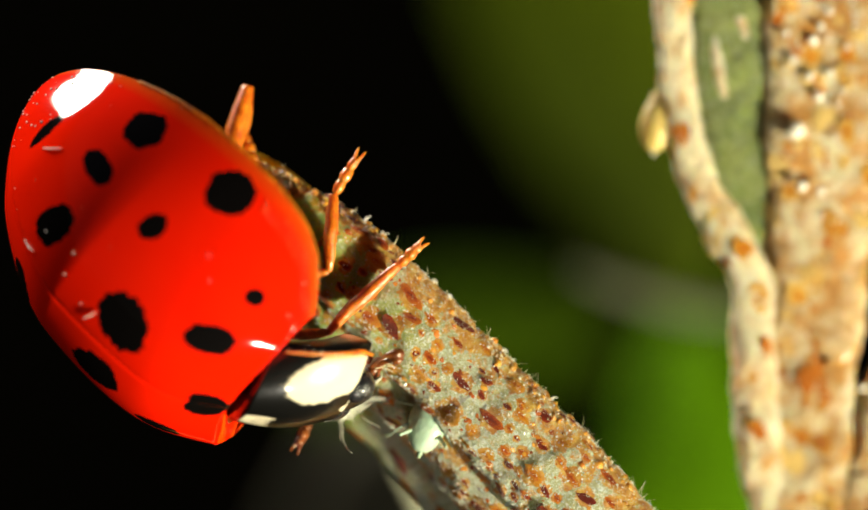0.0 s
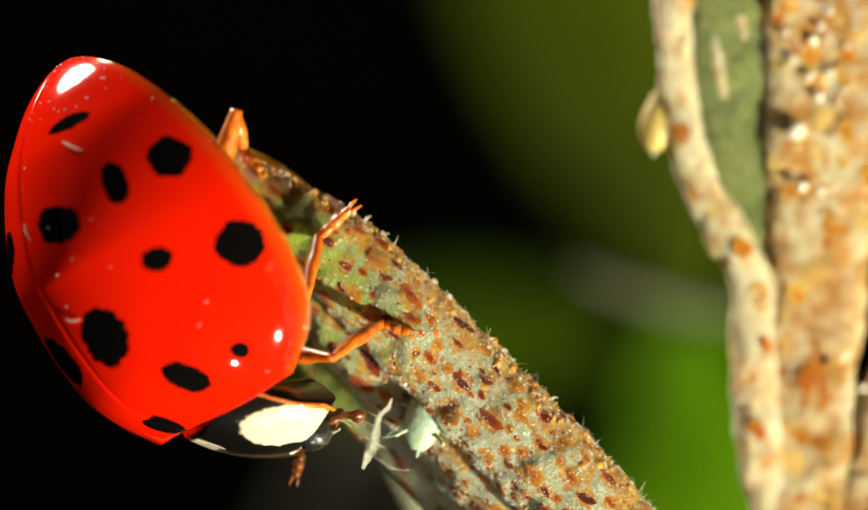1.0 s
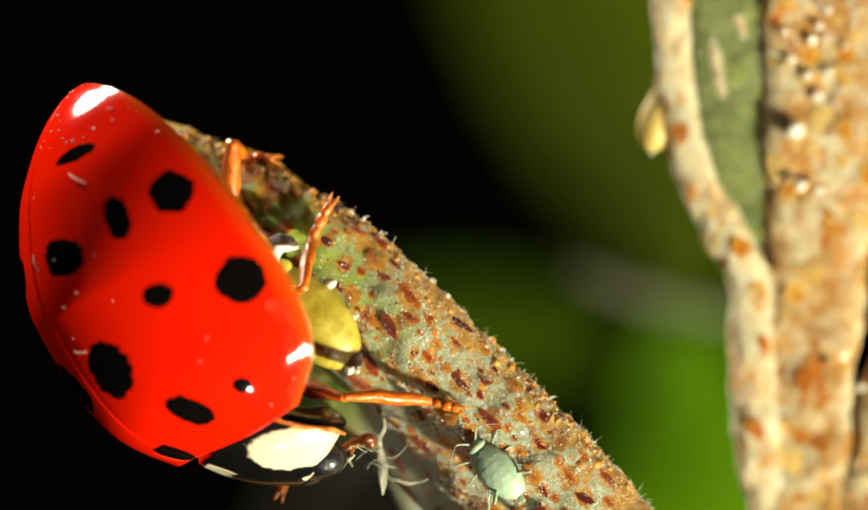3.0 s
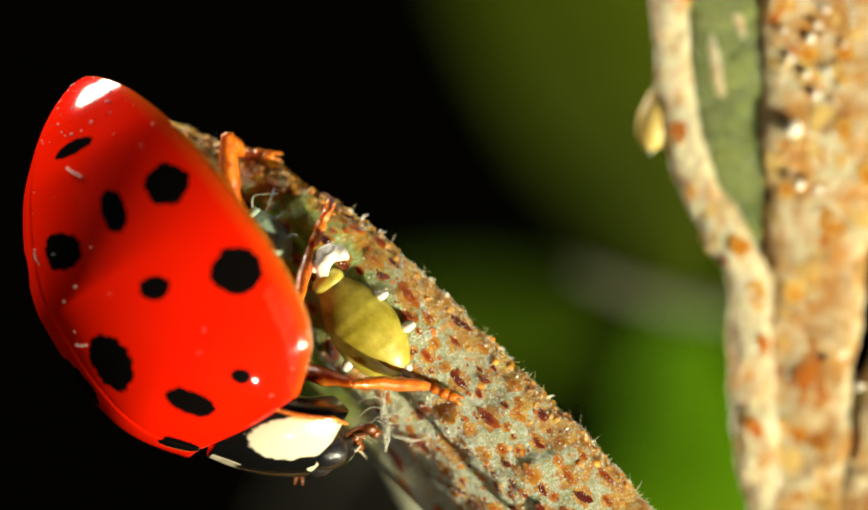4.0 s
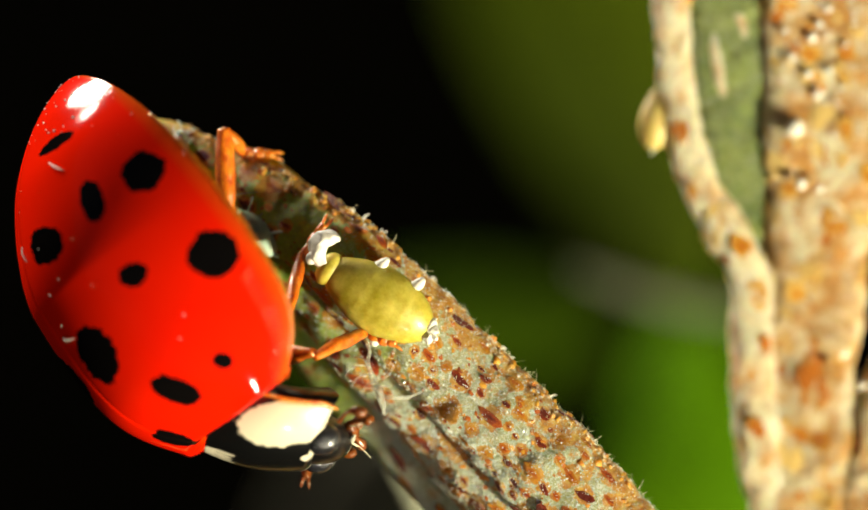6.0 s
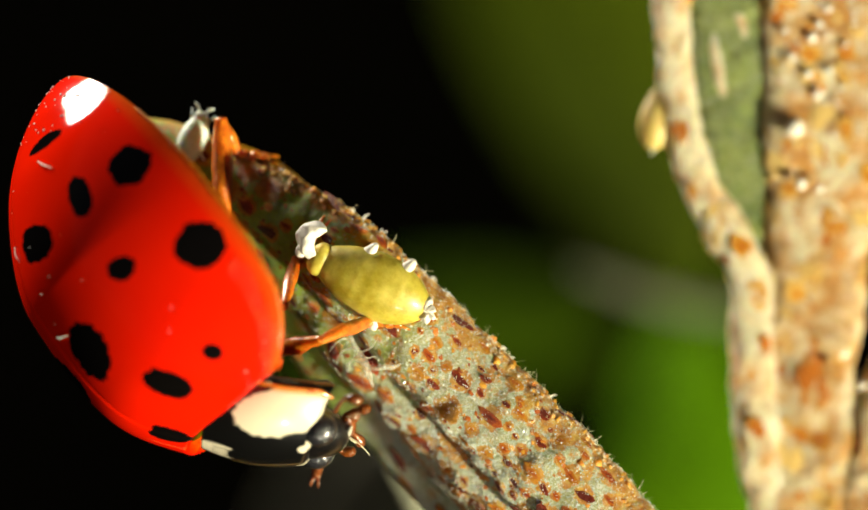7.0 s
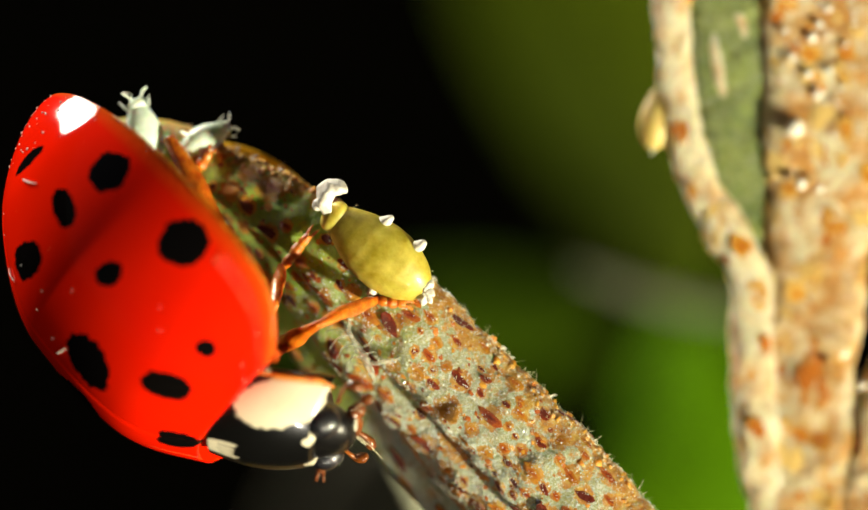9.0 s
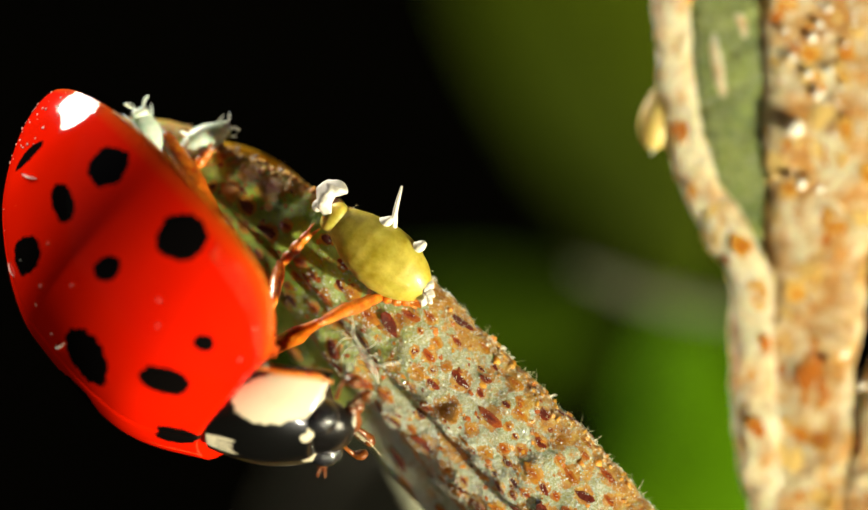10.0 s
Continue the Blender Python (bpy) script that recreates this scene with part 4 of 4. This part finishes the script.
def build_background():
    build_ground()
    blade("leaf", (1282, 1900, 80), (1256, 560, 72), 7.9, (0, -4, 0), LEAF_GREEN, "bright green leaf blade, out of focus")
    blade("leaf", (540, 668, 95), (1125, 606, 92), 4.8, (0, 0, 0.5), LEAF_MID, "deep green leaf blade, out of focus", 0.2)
    blade("leaf", (850, -900, 90), (1265, 560, 92), 11.8, (0, 5, 0), LEAF_DARK, "olive leaf blade with shade painted in, out of focus", 0.3)
    blade("leaf", (1040, 490, 32), (1420, 574, 30), 0.40, (0, 0, -0.3), LEAF_GREY, "narrow grey green leaf, out of focus", 0.4)
    blade("leaf", (345, 284, 2.4), (590, 394, 1.8), 0.80, (0, 0, 0.12), LEAF_YELLOW, "small yellow green leaf edge behind the stem", 0.2)
    # added blade in place of the stem's far lobe, which gets no sun here
    blade("leaf", (1075, 1210, 12.0), (690, 752, 11.0), 1.7, (0, 0, 0), LOBE_SAGE, "pale sage blade added for the stem's lit far lobe, out of focus", 0.1)
    blade("leaf", (640, 1500, 85), (690, 740, 80), 8.0, (0, 0, 0), LEAF_DULL, "dull grey leaf blade, shade put into its grey, out of focus", 0.2)


# ---- stalk ----
def build_stalk():
    tube_stalk("stalk", [(1490, -260, 9.5, 1.36), (1486, 0, 9.5, 1.31), (1484, 250, 9.5, 1.23), (1474, 450, 9.5, 0.98), (1462, 650, 9.5, 0.84), (1452, 850, 9.5, 0.80), (1450, 1100, 9.5, 0.80), (1450, 1250, 9.5, .80)],
               STALK, "thick cream plant stalk with rust stains, sunlit", 0.9, patches=90, square=6.0)
    tube_stalk("stalk", [(1200, -260, 8.0, 0.34), (1215, 0, 8.0, 0.34), (1226, 180, 8.0, 0.36), (1256, 310, 8.0, 0.36), (1312, 420, 8.1, 0.40), (1356, 520, 8.2, 0.40), (1362, 700, 8.3, 0.41), (1372, 820, 8.4, .40), (1396, 940, 8.8, .38), (1410, 1250, 9, .36)],
               RIDGE, "pale ridge of the stalk with rust stains", 0.8, 40, 0.05, patches=16, square=2.6)
    sheath = tube_stalk("sheath", [(1322, -260, 8.5, 0.92), (1326, 0, 8.5, 0.92), (1336, 180, 8.5, 0.84), (1354, 320, 8.5, 0.62), (1380, 430, 8.6, 0.40), (1392, 520, 8.9, 0.20)],
               SHEATH, "mossy green groove between stalk and ridge", 0.5, 36, 0.05, "sheath", 0, 4.0, False)
    # pale fibres standing out of the groove
    for rows in ([(1288, 20, 3.90), (1294, 90, 3.88), (1302, 150, 3.88), (1322, 215, 3.95)], [(1330, 10, 3.88), (1342, 50, 3.86), (1350, 100, 3.92)]):
        bm = bmesh.new()
        tube(bm, [tuple(view(*r)) for r in rows], [0.03, 0.11, 0.10, 0.03], 14, 40, 0.7, True, 0.03)
        part("fibre_streak", bm, RIDGE, sheath, "pale cream streak")
    tube_stalk("stalk", [(1680, 520, 9.6, 0.5), (1648, 620, 9.4, 0.5), (1606, 710, 9.2, 0.5), (1582, 800, 9.0, 0.5), (1568, 870, 9.0, 0.5), (1556, 940, 9.0, 0.5), (1540, 1250, 9.0, 0.5)],
               STALK, "cream side stalk with rust stains", 0.9, 28, 0.05, patches=5)


# ---- aphids ----
def aphid(name, length, skin, label, limbs=WAX, legs=1.0, antenna=0.9, eyes=True, tubes=True):
    """A soft pear shaped aphid: x ahead, z up, its middle at the origin."""
    ob = thing(name, spot_pose((0, 0, 0)), label, "aphid", "aphids on the plant")
    L = length
    bm = bmesh.new()
    rows = []
    for i in range(41):
        f = i / 40
        w = 0.30 * L * (math.sin(math.pi * min(1, f * 0.93 + 0.035)) ** 0.56) * (1.10 - 0.28 * f)
        w *= 1 + 0.005 * math.cos(f * 2 * math.pi * 8)
        rows.append([(L * (f - 0.52), w * math.cos(a), 0.78 * w * math.sin(a) * (1.0 if math.sin(a) > 0 else 0.6)) for a in (2 * math.pi * k / 28 for k in range(28))])
    grid(bm, rows, True, True)
    part("abdomen", bm, skin, ob)
    bm = bmesh.new()
    ball(bm, (0.44 * L, 0, 0.02 * L), (0.10 * L, 0.15 * L, 0.10 * L))
    part("head", bm, skin, ob)
    bm = bmesh.new()
    tube(bm, [(-0.50 * L, 0, 0.02 * L), (-0.56 * L, 0, 0.05 * L), (-0.62 * L, 0, 0.09 * L)], [0.05 * L, 0.04 * L, 0.015 * L], 10, 10)
    part("cauda", bm, limbs, ob, "pale tail tip")
    for y in (1, -1):
        if not tubes:
            continue
        bm = bmesh.new()
        tube(bm, [(-0.24 * L, 0.22 * L * y, 0.12 * L), (-0.30 * L, 0.30 * L * y, 0.20 * L), (-0.35 * L, 0.36 * L * y, 0.27 * L)], [0.035 * L, 0.03 * L, 0.022 * L], 10, 10)
        part("cornicle", bm, limbs, ob, "pale cornicle tube")
        if eyes:
            bm = bmesh.new()
            ball(bm, (0.47 * L, 0.12 * L * y, 0.05 * L), (0.026 * L, 0.026 * L, 0.026 * L), 12, 8)
            part("eye", bm, EYE, ob, "tiny dark eye")
        bm = bmesh.new()
        tube(bm, [(0.54 * L, 0.06 * L * y, 0.06 * L), (0.66 * L, 0.2 * L * y, 0.2 * L), (0.60 * L, 0.42 * L * y * antenna, 0.30 * L), (0.42 * L, 0.7 * L * y * antenna, 0.34 * L)], [0.014 * L, 0.010 * L, 0.007 * L, 0.003 * L], 6, 20)
        part("antenna", bm, limbs, ob, "thin pale antenna")
        if legs:
            for x, tx in ((0.30, 0.52), (0.14, 0.10), (-0.04, -0.42)):
                bm = bmesh.new()
                tube(bm, [(x * L, 0.13 * L * y, -0.05 * L), ((x + tx) * 0.5 * L, (0.12 + 0.24 * legs) * L * y, 0.04 * L), (tx * L, (0.12 + 0.40 * legs) * L * y, -0.16 * L), ((tx + 0.02) * L, (0.12 + 0.46 * legs) * L * y, -0.20 * L)], [0.016 * L, 0.013 * L, 0.009 * L, 0.006 * L], 7, 20)
                part("leg", bm, skin, ob)
    return ob


def aphid_rows(rows):
    """Rows of seconds, h, v, depth, heading (degrees from the right, anticlockwise) and roll."""
    out = []
    for t, h, v, depth, head, roll in rows:
        a = radians(head)
        x = Vector((math.cos(a), 0, math.sin(a)))
        z = Vector((0, -1, 0))
        m = Matrix((x, z.cross(x), z)).transposed().to_4x4() @ Matrix.Rotation(radians(roll), 4, "X")
        out.append((t, spot_pose(view(h, v, min(depth, on_stem(h, v, 0.10, depth))), m)))
    return out


def shed_skin():
    """A torn, crumpled film with thin bent legs."""
    ob = thing("aphid_skin", spot_pose((0, 0, 0)), "crumpled translucent shed aphid skin at the beetle's mouth", "aphid skin")
    for k, (pts, w) in enumerate(((((-0.75, 0.06, 0), (-0.3, -0.02, 0.05), (0.1, 0.05, 0.02), (0.55, 0.0, 0.08)), (0.02, 0.14, 0.22, 0.06)),
                                  (((0.1, 0.02, 0), (0.3, 0.22, 0.05), (0.35, 0.5, 0.0), (0.30, 0.75, 0.02)), (0.13, 0.10, 0.06, 0.02)))):
        bm = bmesh.new()
        tube(bm, pts, w, 14, 44, 0.35, True, 0.04)
        part("film", bm, FILM, ob)
    rnd = random.Random(14)
    for k in range(9):
        x = rnd.uniform(-0.4, 0.5)
        d = rnd.uniform(0, 6.28)
        ln = rnd.uniform(0.25, 0.55)
        bm = bmesh.new()
        tube(bm, [(x, 0, 0), (x + 0.5 * ln * math.cos(d), 0.5 * ln * math.sin(d), rnd.uniform(0, 0.15)), (x + ln * math.cos(d + 0.4), ln * math.sin(d + 0.4), rnd.uniform(-0.1, 0.1))], [0.016, 0.012, 0.005], 6, 14, 1.0, True, 0.008)
        part("leg", bm, FILM, ob)
    return ob


def build_aphids():
    moving = []
    big = aphid("aphid", 1.98, YELLOW, "plump yellow green aphid with white cornicles, held by the beetle", WAX, 0.35, 0.3, True, False)
    for x, y in ((0.21, -0.47), (-0.45, -0.49), (-0.98, -0.14), (-0.34, 0.47)):
        bm = bmesh.new()
        tube(bm, [(x, y, 0.0), (x - 0.03, y * 1.16, 0.06), (x - 0.06, y * 1.46, 0.10)], [0.10, 0.095, 0.085, 0.04], 12, 14, 1.0, True, 0.012)
        part("cornicle", bm, WAX, big, "white waxy cone")
    bm = bmesh.new()
    rnd = random.Random(4)
    tube(bm, [(0.92, 0.0, 0.06), (1.08, -0.05, 0.14), (1.20, -0.18, 0.16), (1.22, -0.36, 0.12), (1.12, -0.48, 0.10), (1.03, -0.54, 0.10)], [0.09, 0.12, 0.16, 0.20, 0.21, 0.18, 0.13, 0.05], 22, 70, 0.8, True, 0.07)
    ball(bm, (1.20, -0.02, 0.12), (0.10, 0.12, 0.09), 18, 12)
    part("wax_tuft", bm, WAX, big, "lumpy white wax at the head")
    bm = bmesh.new()
    for k in range(9):
        ball(bm, (-1.02 - 0.10 * rnd.random(), rnd.uniform(-0.13, 0.13), 0.06 + 0.10 * rnd.random()), (0.085, 0.075, 0.07), 14, 10)
    for v in bm.verts:
        v.co += noise.noise_vector(v.co * 9) * 0.04
    part("tail_tuft", bm, WAX, big, "white wax at the tail")
    # a pale hind leg that it lifts at last
    bm = bmesh.new()
    tube(bm, [(0, 0, 0), (0.40, 0.03, 0.02), (0.86, 0.0, 0.0)], [0.055, 0.06, 0.045, 0.02], 10, 16, 0.8, True, 0.01)
    lifted = part("hind_leg", bm, WAX, big, "pale lifted hind leg")
    moving.append((lifted, [(t, Matrix.Translation((-0.00005, -0.00042, 0.0)) @ Matrix.Rotation(radians(a), 4, "Z")) for t, a in ((0, 165), (9.5, 165), (9.7, 235), (9.9, 285), (10, 298))]))
    moving.append((big, aphid_rows([(0, 420, 440, 1.3, 130, 0), (2.2, 430, 450, 1.2, 130, 0), (2.7, 505, 530, 0.8, 130, 0), (3.8, 655, 590, 0.35, 128, -10), (5.0, 664, 582, 0.3, 134, -10), (5.6, 680, 560, 0.2, 142, -10),
                                    (6.8, 668, 515, 0.1, 154, -20), (7.5, 668, 503, 0.1, 150, -20), (7.7, 676, 482, 0.1, 145, -20), (8.1, 682, 456, 0.1, 140, -25), (10, 682, 458, 0.1, 140, -25)])))
    mint = aphid("aphid", 1.10, MINT, "small pale mint green aphid walking on the stem", MINT, 1.0, 0.8)
    moving.append((mint, aphid_rows([(0, 775, 755, 3, 75, 0), (1.0, 765, 752, 3, 80, 0), (1.7, 770, 745, 3, 100, 0), (2.1, 812, 768, 3, 120, 0), (2.5, 850, 792, 3, 128, 0), (2.7, 872, 815, 3, 130, 0),
                                     (3.3, 940, 900, 3, 132, 0), (3.8, 1010, 1010, 3, 132, 0), (10, 1010, 1010, 3, 132, 0)])))
    leaf_mint = aphid("aphid", 0.95, MINT, "pale mint green aphid resting beside the beetle", MINT, 1.0, 0.8)
    moving.append((leaf_mint, aphid_rows([(0, 430, 400, 1.2, 130, 0), (2.7, 440, 405, 1.2, 130, 0), (3.8, 492, 425, 1.2, 130, 0), (5.6, 485, 425, 1.2, 132, 0), (6.8, 385, 420, 1.3, 140, 0), (10, 345, 420, 1.3, 140, 0)])))
    white = aphid("aphid", 0.85, FROST, "whitish aphid clambering beside the beetle's hind leg", FROST, 0.28, 0.18)
    moving.append((white, aphid_rows([(0, 285, 300, 1.9, 60, 0), (5.3, 290, 300, 1.9, 60, 0), (6.8, 350, 258, 1.7, 70, 0), (7.6, 356, 246, 1.7, 60, 0), (7.8, 368, 250, 1.7, 40, 0), (8.3, 374, 255, 1.7, 30, 0), (10, 374, 255, 1.7, 30, 0)])))
    tail = aphid("aphid", 1.05, FROST, "whitish green aphid peering over the stem with spread antennae", FROST, 0.28, 0.18)
    moving.append((tail, aphid_rows([(0, 215, 310, 1.9, 100, 0), (7.8, 215, 310, 1.9, 100, 0), (8.4, 225, 300, 1.4, 100, 0), (8.8, 268, 256, 1.3, 95, 10), (9.0, 262, 242, 1.3, 105, 10), (9.6, 268, 250, 1.3, 110, 10), (10, 272, 258, 1.3, 110, 10)])))
    skin = shed_skin()
    moving.append((skin, aphid_rows([(0, 640, 740, 1.0, 200, 30), (0.5, 650, 790, 0.6, 215, 30), (0.7, 662, 815, 0.4, 230, 30), (1.0, 676, 792, 0.4, 250, 20), (2.0, 690, 815, 0.4, 260, 10), (2.5, 690, 830, 0.4, 265, 10), (2.7, 690, 850, 0.4, 270, 10),
                                     (3.8, 700, 765, 0.4, 270, 0), (5.3, 692, 750, 0.4, 275, 0), (5.6, 690, 730, 0.4, 280, 0), (6.8, 655, 655, 0.4, 290, 0), (8.0, 650, 640, 0.4, 295, 0), (10, 660, 645, 0.4, 295, 0)])))
    still = aphid("aphid", 0.98, PALE_YELLOW, "pale yellow aphid clinging to the stalk's ridge", CREAM, 0.2, 0.15, False, False)
    still.matrix_world = aphid_rows([(0, 1186, 220, 4.0, 84, 0)])[0][1]
    return moving


def build_beads():
    """Opaque white beads added in place of bright glints on the stalk."""
    rnd = random.Random(9)
    spots = [(1437, 235, 0.16), (1468, 72, 0.10), (1478, 174, 0.09), (1462, 137, 0.08), (1448, 336, 0.10), (1482, 345, 0.08), (1482, 48, 0.07), (1432, 108, 0.07), (1497, 20, 0.07), (1500, 130, 0.06), (1420, 60, 0.06), (1558, 700, 0.08)]
    spots += [(rnd.uniform(1405, 1560), rnd.uniform(0, 420), rnd.uniform(0.025, 0.05)) for _ in range(30)]
    for h, v, r in spots:
        ob = thing("glint_bead", spot_pose(view(h, v, 3.62)), "opaque white bead in place of a glint on the stalk", "wax bead", "wax beads")
        bm = bmesh.new()
        ball(bm, (0, 0, 0), (r, r * 0.8, r), 20, 14)
        part("bead", bm, WAX, ob)


build_background()
build_front_stem()
build_stalk()
build_beads()
MOVES = build_beetle() + build_aphids()


def motions():
    for ob, rows in MOVES:
        walk(ob, rows)


motions()
